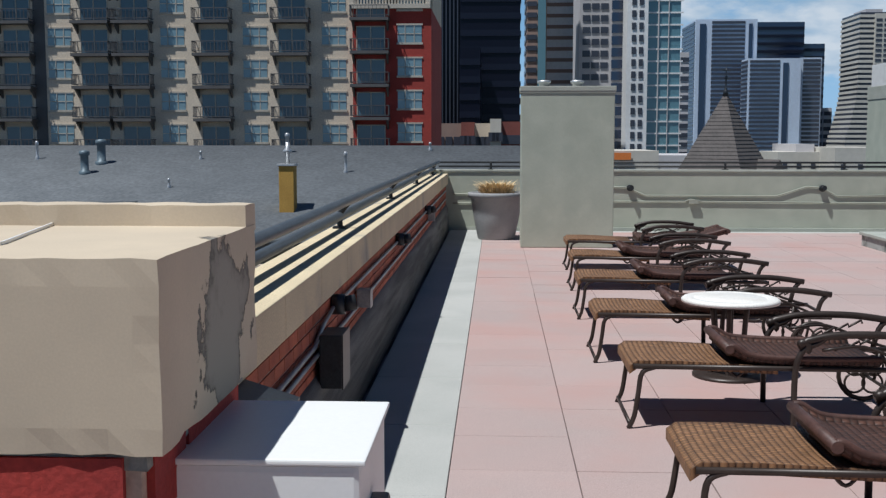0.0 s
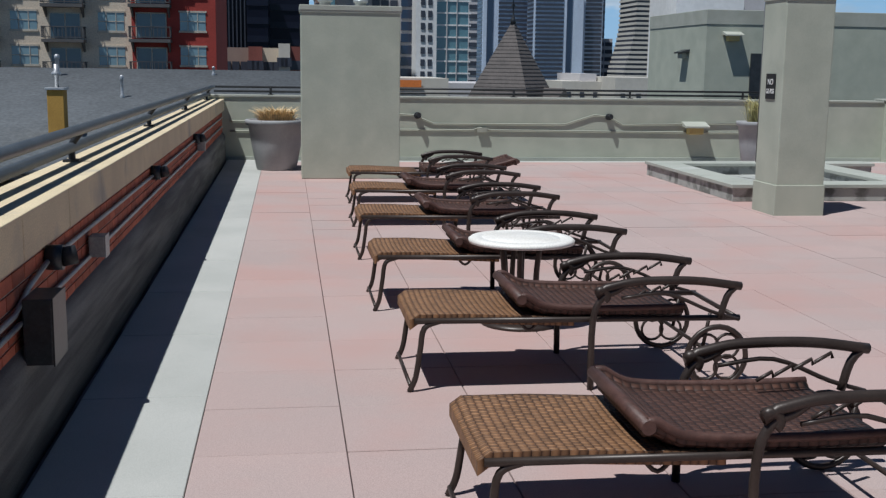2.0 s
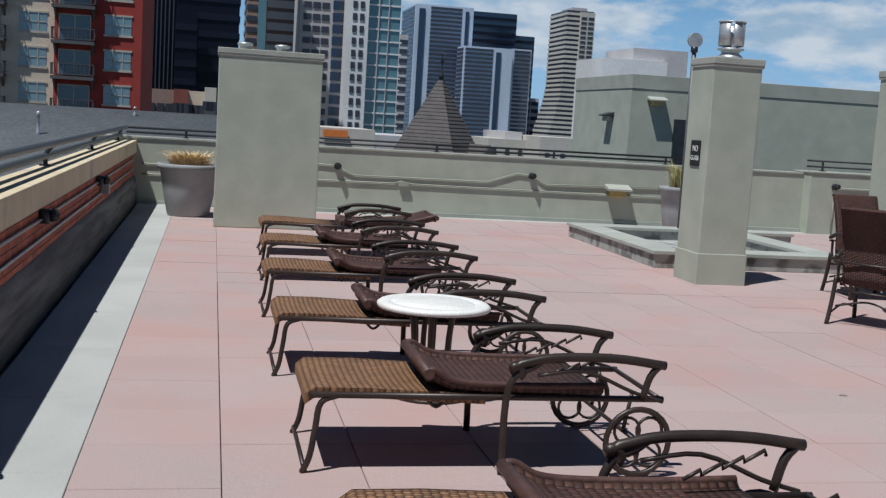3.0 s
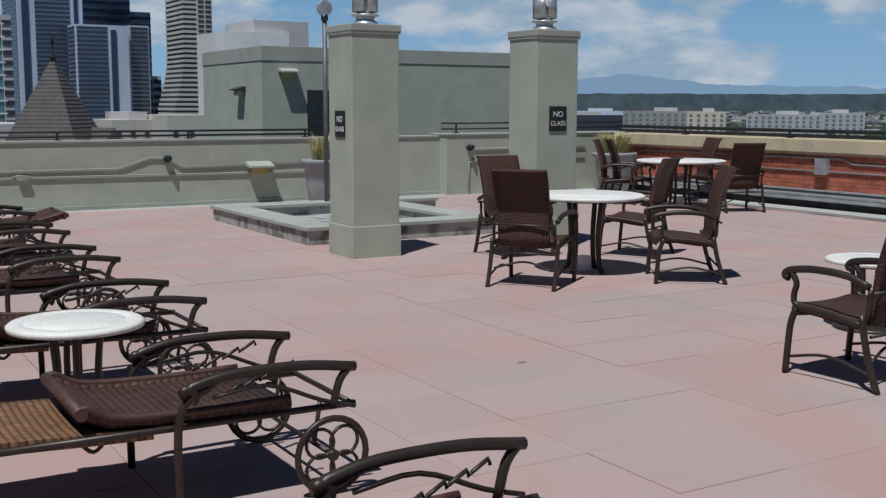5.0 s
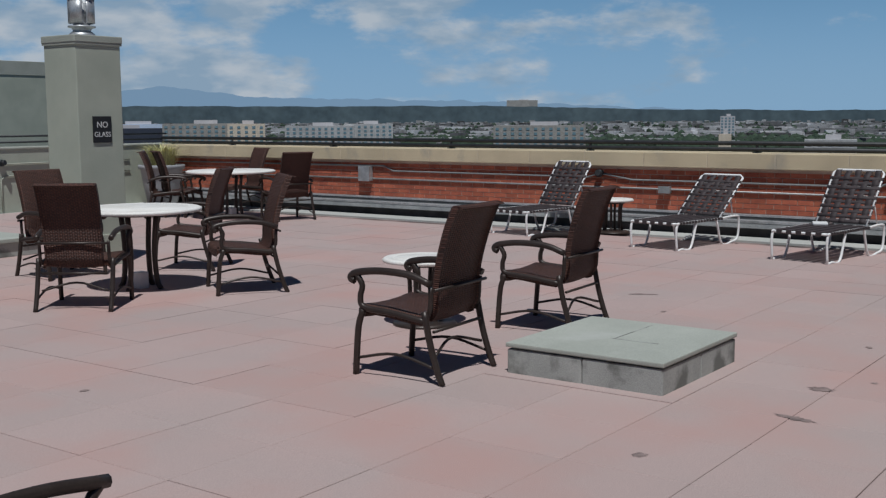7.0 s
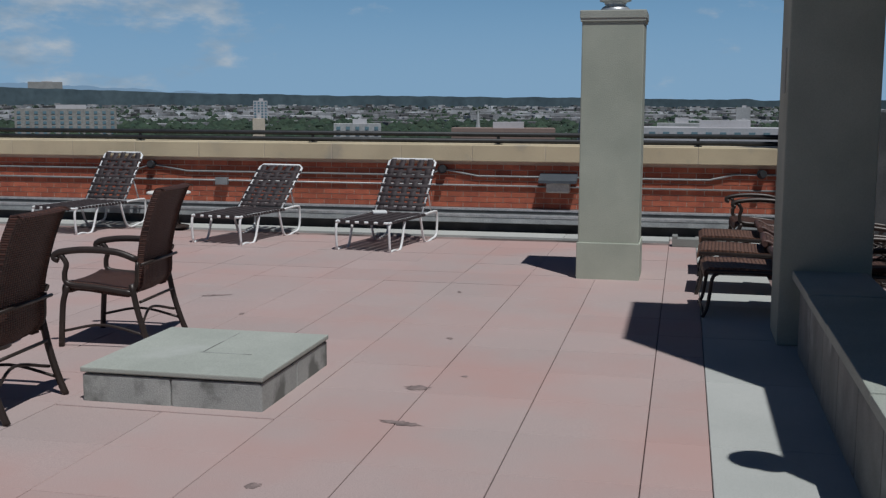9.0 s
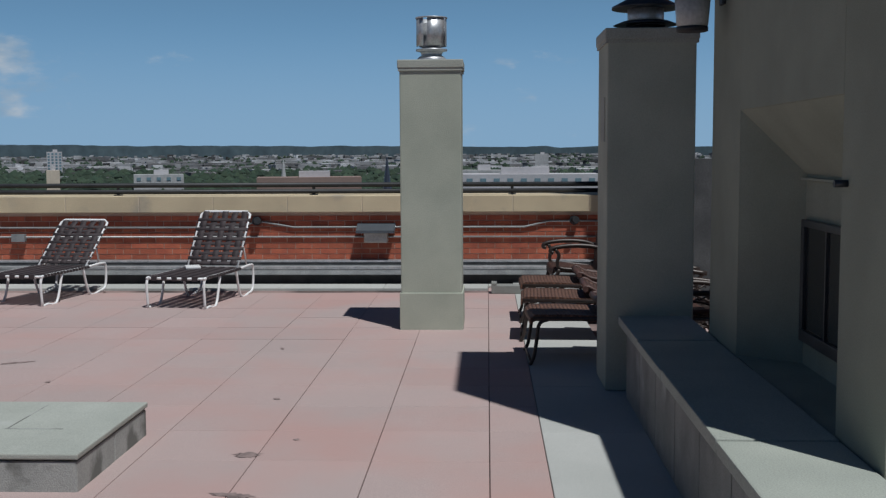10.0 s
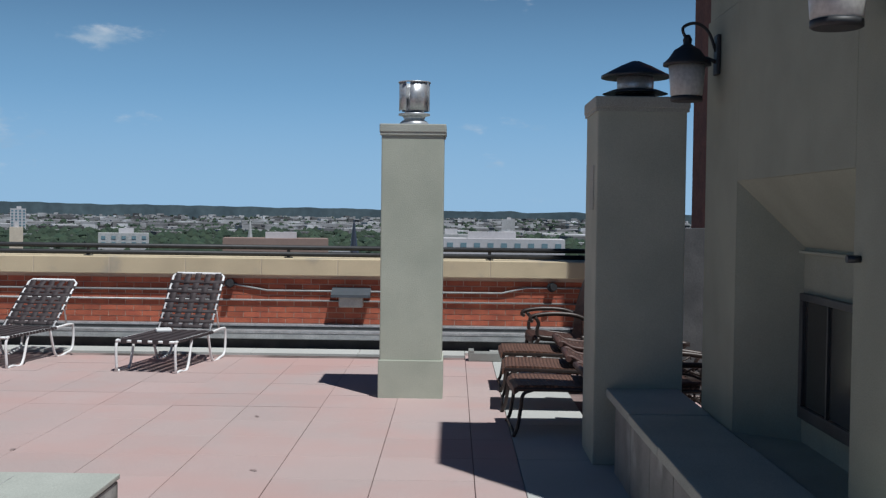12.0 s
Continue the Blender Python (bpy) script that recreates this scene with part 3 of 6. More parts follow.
wbox = thing("electrical_box", "white painted metal box beside the brick pier", "electrical box")
part("enclosure", boxes(((-0.287, -1.865, 0.75), (-0.118, -1.655, 1.302)), bevel=0.006), M_WHITE, wbox)
part("lid", boxes(((-0.290, -1.868, 1.302), (-0.113, -1.650, 1.308)), bevel=0.002), M_WHITE, wbox)
part("latch", boxes(((-0.120, -1.80, 1.19), (-0.101, -1.77, 1.25)), bevel=0.004), M_DARKMETAL, wbox, "dark latch")
part("support_post", boxes(((-0.25, -1.80, 0.0), (-0.20, -1.75, 0.76))), M_CONDUIT, wbox)

# north parapet, rendered green, with a step beyond the basin
wall_north = tagged(part("wall_north", boxes(((-1.4, N_IN, -0.4), (10.45, N_IN + 0.3, 1.0)), ((10.45, N_IN - 0.25, -0.4), (15.0, N_IN + 0.3, 1.04))), M_STUCCO), "low green rendered parapet wall", "wall", kind="structure")
part("cap", boxes(((-1.42, N_IN - 0.02, 1.0), (10.43, N_IN + 0.33, 1.035)), ((10.43, N_IN - 0.27, 1.04), (15.0, N_IN + 0.33, 1.07)), bevel=0.006), M_STUCCO_TOP, wall_north)
part("skirting", boxes(((-0.8, N_IN - 0.03, -0.03), (10.44, N_IN + 0.01, 0.05)), bevel=0.004), M_BENCH, wall_north, "pale flashing strip at the foot")
railing("pipe_rail", (-1.0, N_IN + 0.12), (9.2, N_IN + 0.12), [(1.09, 0), (1.16, 0)], 2.0, 0.9, wall_north, foot=1.035, r=0.018)
railing("pipe_rail", (10.5, N_IN + 0.02), (14.6, N_IN + 0.02), [(1.15, 0), (1.25, 0)], 2.0, 0.3, wall_north, foot=1.07, r=0.018)

# east parapet: red brick, cream coping, black rail
wall_east = tagged(part("wall_east", boxes(((E_IN + 0.032, -6.0, -0.4), (14.8, N_IN, 0.845))), M_MORTAR), "low red brick parapet with cream coping", "wall", kind="structure")
bm = bmesh.new()
y = -4.0
while y < N_IN - 0.3:
    box(bm, (E_IN - 0.05, y, 0.845), (14.9, min(y + 0.903, N_IN - 0.26), 1.045), 0.008)
    y += 0.91
part("coping", bm, M_COPING, wall_east, "cream cast-stone coping slabs")
part("coping_joints", boxes(((E_IN - 0.046, -4.0, 0.848), (14.89, N_IN - 0.27, 1.040))), M_COPING_WORN, wall_east, "pale mortar between the coping slabs")
part("base_ledge", boxes(((E_IN - 0.10, -4, -0.03), (E_IN + 0.02, N_IN - 0.26, 0.10)), ((E_IN - 0.06, -4, 0.20), (E_IN + 0.02, N_IN - 0.26, 0.24))), M_MEMBRANE, wall_east, "dark roofing membrane upstand")
part("ledge_band", boxes(((E_IN - 0.22, -4, 0.10), (E_IN + 0.02, N_IN - 0.26, 0.17)), bevel=0.008), M_FLASH, wall_east, "grey ledge band")
part("flashing", boxes(((E_IN - 0.225, -4, 0.17), (E_IN + 0.02, N_IN - 0.26, 0.20)), bevel=0.004), M_STEEL, wall_east, "galvanised flashing strip")
part("flashing", boxes(((E_IN - 0.07, -4, 0.24), (E_IN + 0.02, N_IN - 0.26, 0.265)), bevel=0.004), M_STEEL, wall_east, "galvanised flashing strip")
railing("pipe_rail", (E_IN + 0.2, -4.0), (E_IN + 0.2, N_IN), [(1.09, 0), (1.17, 0)], 2.44, 1.2, wall_east, foot=1.045, r=0.03)

# south side, out of sight behind the camera
wall_south = tagged(part("wall_south", boxes(((-1.3, -9.3, -0.4), (4.4, -9.0, 3.2))), M_STUCCO), "green rendered wall closing the terrace", "wall", kind="structure")

# chimney stack on the north side, and the free-standing pillars
def pillar(name, label, x0, x1, y0, y1, h, plinth=0.36, cap=0.075, over=0.018):
    ob = thing(name, label, "pillar")
    part("shaft", boxes(((x0, y0, 0), (x1, y1, h)), bevel=0.012), M_STUCCO, ob)
    if plinth:
        part("plinth", boxes(((x0 - 0.012, y0 - 0.012, -0.02), (x1 + 0.012, y1 + 0.012, plinth)), bevel=0.008), M_STUCCO, ob)
    part("cap", boxes(((x0 - over, y0 - over, h), (x1 + over, y1 + over, h + cap)), bevel=0.01), M_STUCCO_TOP, ob)
    part("cap_shadow_bead", boxes(((x0 - 0.012, y0 - 0.012, h - 0.02), (x1 + 0.012, y1 + 0.012, h))), M_STUCCO_TOP, ob)
    return ob


pillar("chimney_stack", "wide green rendered chimney stack", 0.35, 1.68, 13.15, 13.75, 2.24, plinth=0)
pillar("pillar", "square green rendered pillar carrying a sign", 5.33, 5.87, 9.25, 9.80, 2.30, plinth=0.33)
pillar("pillar", "square green rendered pillar with a sign, beside the dining table", 7.40, 7.95, 8.97, 9.5, 2.30, plinth=0.33)
pillar("pillar", "square green rendered pillar with a steel vent", 10.66, 11.2, 0.17, 0.71, 2.30, plinth=0.33)
pillar("pillar", "square green rendered pillar with a dark cowl beside the bench", 8.18, 8.75, -1.40, -0.83, 2.29, plinth=0)

plate = thing("notice_plate", "small pale notice plate on the pillar beside the bench", "sign")
part("plate", boxes(((8.30, -0.832, 1.64), (8.47, -0.822, 1.93)), bevel=0.002), M_STUCCO_TOP, plate)

# raised basin between the pillars
basin = thing("planter_basin", "low empty stone-edged basin with pale coping", "basin")
for lo, hi in (((5.38, 10.5, 0), (7.9, 10.85, 0.16)), ((5.38, 13.35, 0), (8.7, 13.7, 0.16)), ((5.38, 10.85, 0), (5.73, 13.35, 0.16)), ((7.55, 10.85, 0), (7.9, 13.35, 0.16))):
    part("curb", boxes((lo, hi), bevel=0.004), M_KERB, basin, "grey concrete block kerb")
for lo, hi in (((5.35, 10.47, 0.16), (7.93, 10.88, 0.205)), ((5.35, 13.32, 0.16), (8.73, 13.73, 0.205)), ((5.35, 10.88, 0.16), (5.76, 13.32, 0.205)), ((7.52, 10.88, 0.16), (7.93, 13.32, 0.205))):
    part("coping", boxes((lo, hi), bevel=0.006), M_LID, basin, "pale stone coping")

part("bed", boxes(((5.74, 10.86, -0.02), (7.54, 13.34, 0.04))), M_KERB, basin, "grey empty basin floor")

# fireplace block with bench, on the south-east side
FY, BZ, NB = -1.38, 0.50, -1.67
fire = tagged(part("wall_fireplace", boxes(((5.15, -3.4, 1.79), (6.83, FY, 2.72)), bevel=0.004), M_FIRE_STUCCO), "green rendered outdoor fireplace wall", "fireplace", kind="structure")
part("jamb", boxes(((4.62, -3.4, -0.03), (5.15, FY, 2.72)), bevel=0.006), M_FIRE_STUCCO, fire)
part("jamb", boxes(((6.83, -3.4, -0.03), (7.55, FY, 2.72)), bevel=0.006), M_FIRE_STUCCO, fire)
part("niche_back", boxes(((5.15, -3.4, -0.03), (6.83, NB, 1.79))), M_FIRE_STUCCO, fire)
part("hearth", boxes(((5.15, NB, -0.03), (6.83, FY, 0.49))), M_FIRE_STUCCO, fire)
for x0, x1 in ((6.83, 6.62), (5.15, 5.36)):
    bm = bmesh.new()
    vs = [bm.verts.new(p) for p in ((x0, FY - 0.004, 0.49), (x1, NB, 0.49), (x0, NB, 0.49), (x0, FY - 0.004, 1.79), (x1, NB, 1.79), (x0, NB, 1.79))]
    for f in ((0, 1, 2), (3, 4, 5), (0, 1, 4, 3), (1, 2, 5, 4), (2, 0, 3, 5)):
        bm.faces.new([vs[i] for i in f])
    part("splayed_cheek", bm, M_FIRE_STUCCO, fire)
bm = bmesh.new()
vs = [bm.verts.new((x, y, z)) for x in (5.152, 6.828) for y, z in ((FY - 0.004, 1.789), (NB, 1.789), (NB, 1.46))]
for f in ((0, 1, 2), (3, 4, 5), (0, 1, 4, 3), (1, 2, 5, 4), (2, 0, 3, 5)):
    bm.faces.new([vs[i] for i in f])
part("sloped_hood", bm, M_FIRE_STUCCO, fire, "sloping rendered hood over the fire opening")
part("upper_stack", boxes(((6.08, -3.4, 2.72), (7.5, FY - 0.002, 5.95))), M_FIRE_STUCCO, fire)
fbox = thing("firebox", "black framed glass fireplace insert in the niche", "fireplace insert")
part("glass_door", boxes(((5.45, NB, 0.68), (6.53, NB + 0.02, 1.20))), M_SOOT, fbox)
part("frame", boxes(((5.40, NB, 0.62), (6.58, NB + 0.035, 0.68)), ((5.40, NB, 1.20), (6.58, NB + 0.035, 1.235)), ((5.40, NB, 0.68), (5.45, NB + 0.035, 1.20)), ((6.53, NB, 0.68), (6.58, NB + 0.035, 1.20)), bevel=0.004), M_DARKMETAL, fbox)
for x in (5.80, 6.18):
    part("mullion", boxes(((x - 0.008, NB, 0.68), (x + 0.008, NB + 0.03, 1.20))), M_DARKMETAL, fbox)
part("lintel", boxes(((5.38, NB, 1.43), (6.62, NB + 0.03, 1.445)), bevel=0.003), M_FIRE_STUCCO, fbox, "thin rendered lintel strip")
knob = thing("gas_key", "short dark gas valve key on the rendered wall", "valve")
part("stem", tubes([(5.08, FY - 0.01, 1.46), (5.08, FY + 0.05, 1.46)], r=0.014), M_DARKMETAL, knob)
bench = thing("bench", "long green-grey rendered bench in front of the fireplace", "bench")
x = 4.34
while x < 7.9:
    part("base_block", boxes(((x, FY + 0.01, -0.02), (min(x + 0.595, 8.1), -0.945, 0.428)), bevel=0.008), M_CONC, bench, "grey concrete block face")
    x += 0.61
for a, b, dz in ((4.30, 5.05, 0.0), (5.06, 6.38, 0.004), (6.39, 7.25, -0.003), (7.26, 8.16, 0.002)):
    part("seat_slab", boxes(((a, FY + 0.01, 0.447), (b, -0.91, BZ + dz)), bevel=0.008), M_BENCH, bench, "painted grey-green slab")

# brick building beyond the fireplace
# screen wall: membrane black stands in for the shadow lying on it
tagged(part("wall_screen", boxes(((11.0, -6.0, -0.4), (11.3, -1.55, 1.5))), M_MEMBRANE), "screen wall beyond the fireplace, its shade painted as dark colour", "wall", kind="structure")
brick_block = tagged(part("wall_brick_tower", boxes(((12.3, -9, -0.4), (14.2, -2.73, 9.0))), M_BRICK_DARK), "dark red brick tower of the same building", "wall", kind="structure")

# access hatch
hatch = thing("roof_hatch", "low square concrete block curb with green-grey lid", "hatch")
for a in range(2):
    for c in range(2):
        part("curb_block", boxes(((5.92 + 0.53 * a, 1.86 + 0.505 * c, -0.02), (5.92 + 0.53 * a + 0.525, 1.86 + 0.505 * c + 0.50, 0.152)), bevel=0.01), M_KERB, hatch, "stained concrete block")
part("lid", boxes(((5.912, 1.852, 0.162), (6.985, 2.873, 0.190)), bevel=0.007), M_LID, hatch, "grey-green painted lid")
part("lid_seam", boxes(((6.38, 2.384, 0.188), (6.90, 2.392, 0.1915)), ((6.37, 2.10, 0.188), (6.38, 2.40, 0.1915))), M_KERB, hatch, "pale chalky seam lines")
part("apron", boxes(((5.83, 1.76, -0.025), (7.08, 2.97, 0.006)), bevel=0.004), M_PAVER, hatch)

# ---- furniture ----
def arc(c, r, a0, a1, n, plane="xz"):
    out = []
    for k in range(n + 1):
        a = radians(a0 + (a1 - a0) * k / n)
        u, v = r * math.cos(a), r * math.sin(a)
        out.append((c[0] + u, c[1], c[2] + v) if plane == "xz" else (c[0] + u, c[1] + v, c[2]))
    return out


def lounger(m, back_up=False, seat_mat=None):
    """Wrought lounge chair: honey seat, brown folded back, scrolled arms, two wheels."""
    ob = thing("lounge_chair", "bronze metal lounge chair with honey wicker seat and lowered brown back", "lounge chair", "row of lounge chairs", m)
    W = 0.30
    rows = [[(x, y, 0.376 - 0.016 * (1 - (y / W) ** 2) * min(i, 1) - (0.03 if i == 0 else 0) - 0.012 * max(0, i - 2)) for y in (-W, -W * 0.85, -0.1, 0.1, W * 0.85, W)] for i, x in enumerate((-0.02, 0.02, 0.25, 0.5, 0.78))]
    bm = bmesh.new(); slab(bm, rows, 0.045)
    part("seat", bm, seat_mat or M_WEAVE, ob, "brown woven wicker seat" if seat_mat else "honey coloured woven wicker seat")
    if back_up:
        prof = ((0.84, 0.385), (1.05, 0.37), (1.45, 0.385), (1.70, 0.43), (1.86, 0.475), (1.90, 0.47))
    else:
        prof = ((0.515, 0.440), (0.55, 0.438), (0.63, 0.396), (0.78, 0.380), (1.05, 0.374), (1.33, 0.378))
    rows = [[(x, y, z + (0.030 if abs(y) > W * 0.9 else 0)) for y in (-W, -W * 0.88, -W * 0.82, 0, W * 0.82, W * 0.88, W)] for x, z in prof]
    bm = bmesh.new(); slab(bm, rows, 0.042)
    back = part("backrest", bm, M_WEAVE_DARK, ob, "dark brown woven backrest lying flat")
    ex, ez = prof[-1] if back_up else prof[0]
    part("roll", tubes([(ex, -W - 0.02, ez + 0.004), (ex, W + 0.02, ez + 0.004)], r=0.024, seg=12), M_ROLL, back, "brown wrapped head roll")
    for s in (-1, 1):
        part("edge_binding", tubes(curve([(x, s * W, z + 0.018) for x, z in prof], 4), r=0.016), M_ROLL, back)
    for s in (-1, 1):
        part("side_rail", tubes([(0.0, s * W, 0.345), (1.62, s * W, 0.335)], r=0.015), M_IRON, ob)
    for x in (0.02, 0.85, 1.60):
        part("cross_bar", tubes([(x, -W, 0.34), (x, W, 0.34)], r=0.012), M_IRON, ob)
    for s in (-1, 1):
        part("front_leg", tubes(curve([(0.13, s * W, 0.345), (0.05, s * W, 0.31), (0.03, s * W, 0.2), (0.01, s * W, 0.07), (-0.02, s * W, 0.0)], 4), r=0.014), M_IRON, ob)
        a = s * (W + 0.045)
        pts = arc((0.90, a, 0.465), 0.028, -60, 170, 8) + curve([(0.92, a, 0.502), (1.08, a, 0.532), (1.36, a, 0.532), (1.60, a, 0.502)], 5)
        bm = bmesh.new()
        tube(bm, pts, 0.021)
        tube(bm, curve([(0.86, a, 0.0), (0.86, a, 0.33), (0.90, a, 0.45), (0.97, a, 0.485), (1.02, a, 0.520)], 4), 0.017)
        tube(bm, curve([(1.58, a, 0.508), (1.53, a, 0.45), (1.50, a, 0.34)], 3), 0.017)
        tube(bm, curve([(1.0, a, 0.45), (1.22, a, 0.47), (1.45, a, 0.38), (1.60, a, 0.335)], 4), 0.009)
        part("armrest", bm, M_IRON, ob)
        wy = s * 0.40
        c = (1.47, wy, 0.164)
        bm = bmesh.new()
        tube(bm, arc(c, 0.15, 0, 345, 24), 0.014, closed=True)
        wheel = part("wheel", bm, M_IRON, ob)
        bm = bmesh.new()
        for k in range(4):
            an = radians(90 * k + 45)
            cc = (c[0] + 0.075 * math.cos(an), wy, c[2] + 0.075 * math.sin(an))
            tube(bm, arc(cc, 0.06, 0, 340, 14), 0.0075, 6, closed=True)
        lathe_hub = [(c[0], wy - 0.02, c[2]), (c[0], wy + 0.02, c[2])]
        tube(bm, lathe_hub, 0.022)
        part("spokes", bm, M_IRON, wheel)
    part("foot_bar", tubes([(-0.015, -W, 0.03), (-0.015, W, 0.03)], r=0.01), M_IRON, ob)
    part("axle", tubes([(1.47, -0.40, 0.164), (1.47, 0.40, 0.164)], r=0.01), M_IRON, ob)
    for s in (-0.22, 0.22):
        part("axle_strut", tubes([(1.47, s, 0.164), (1.50, s, 0.34)], r=0.01), M_IRON, ob)
        part("hook", tubes(curve([(0.5, s * 1.3, 0.345), (0.56, s * 1.3, 0.29), (0.62, s * 1.3, 0.345)], 4), r=0.008), M_IRON, ob)
        zig = []
        for k in range(4):
            x = 1.10 + 0.075 * k
            zig += [(x, s, 0.425 + 0.022 * k), (x + 0.06, s, 0.458 + 0.022 * k), (x + 0.065, s, 0.438 + 0.022 * k)]
        part("ratchet", tubes(zig, r=0.007, seg=6), M_IRON, ob)
    return ob


first = lounger(pose(0.75, 1.58, 0))
last = lounger(pose(0.86, 10.75, 0), back_up=True)
tagged(last, "bronze lounge chair with wicker seat and brown back laid out", "lounge chair", "row of lounge chairs")
for y, x in ((3.48, 0.75), (5.25, 0.72), (7.12, 0.74), (8.95, 0.80)):
    copy_thing(first, pose(x, y, 0))
parked = lounger(pose(9.35, -0.38, 0, 0, 0, -88), seat_mat=M_WEAVE_RED)
tagged(parked, "brown wicker lounge chair parked close to its neighbours by the parapet", "lounge chair", "parked lounge chairs")
for x, y, a in ((10.35, -0.36, -92), (11.35, -0.38, -90)):
    copy_thing(parked, pose(x, y, 0, 0, 0, a))


def small_table(x, y, z=0.50, r=0.37, label="low round table with white stone top and dark metal base"):
    ob = thing("side_table", label, "table", "", pose(x, y, 0))
    bm = bmesh.new()
    lathe(bm, [(r - 0.03, z - 0.035), (r, z - 0.03), (r + 0.004, z - 0.012), (r - 0.012, z), (r - 0.07, z + 0.001), (r - 0.074, z - 0.003), (r - 0.085, z - 0.003), (r - 0.09, z + 0.001), (0.02, z + 0.001)], 40)
    part("tabletop", bm, M_STONE_TOP, ob, "white round stone top with a grooved rim")
    bm = bmesh.new()
    lathe(bm, [(0.16, z - 0.06), (0.17, z - 0.036), (0.1, z - 0.036)], 20)
    part("top_plate", bm, M_IRON, ob)
    bm = bmesh.new()
    lathe(bm, [(0.24, 0.0), (0.24, 0.016), (0.20, 0.026), (0.13, 0.035)], 28)
    part("base_ring", bm, M_IRON, ob)
    for k in range(6):
        a = radians(15 + 60 * k)
        bm = bmesh.new()
        c, s = math.cos(a), math.sin(a)
        tube(bm, curve([(0.14 * c, 0.14 * s, 0.0), (0.115 * c, 0.115 * s, 0.1), (0.11 * c, 0.11 * s, 0.3), (0.13 * c, 0.13 * s, z - 0.04)], 4), 0.017)
        part("leg", bm, M_IRON, ob)
    return ob


small_table(1.555, 4.55, 0.53, 0.318)
small_table(6.93, 4.24, 0.50, 0.31)
small_table(13.55, 6.1, 0.45, 0.27)


def dining_table(x, y, r=0.58):
    ob = thing("dining_table", "round dining table with pale stone top and dark metal legs", "table", "dining tables", pose(x, y, 0))
    bm = bmesh.new()
    z = 0.735
    lathe(bm, [(r - 0.04, z - 0.04), (r, z - 0.035), (r + 0.005, z - 0.012), (r - 0.015, z), (r - 0.09, z + 0.001), (r - 0.095, z - 0.003), (r - 0.105, z - 0.003), (r - 0.11, z + 0.001), (0.02, z + 0.001)], 48)
    part("tabletop", bm, M_STONE_TOP, ob, "pale mosaic stone top")
    bm = bmesh.new()
    lathe(bm, [(0.26, z - 0.07), (0.27, z - 0.042), (0.18, z - 0.042)], 24)
    part("collar", bm, M_IRON, ob)
    for k in range(4):
        a = radians(20 + 90 * k)
        c, s = math.cos(a), math.sin(a)
        bm = bmesh.new()
        tube(bm, curve([(0.21 * c, 0.21 * s, 0.0), (0.17 * c, 0.17 * s, 0.08), (0.15 * c, 0.15 * s, 0.35), (0.18 * c, 0.18 * s, z - 0.05)], 4), 0.025)
        part("leg", bm, M_IRON, ob)
    part("foot_plate", boxes(((-0.05, -0.05, 0.0), (0.05, 0.05, 0.15)), bevel=0.005), M_WHITE, ob, "white umbrella foot")
    return ob


dining_table(6.87, 7.42, 0.56)
dining_table(12.35, 12.05, 0.68)


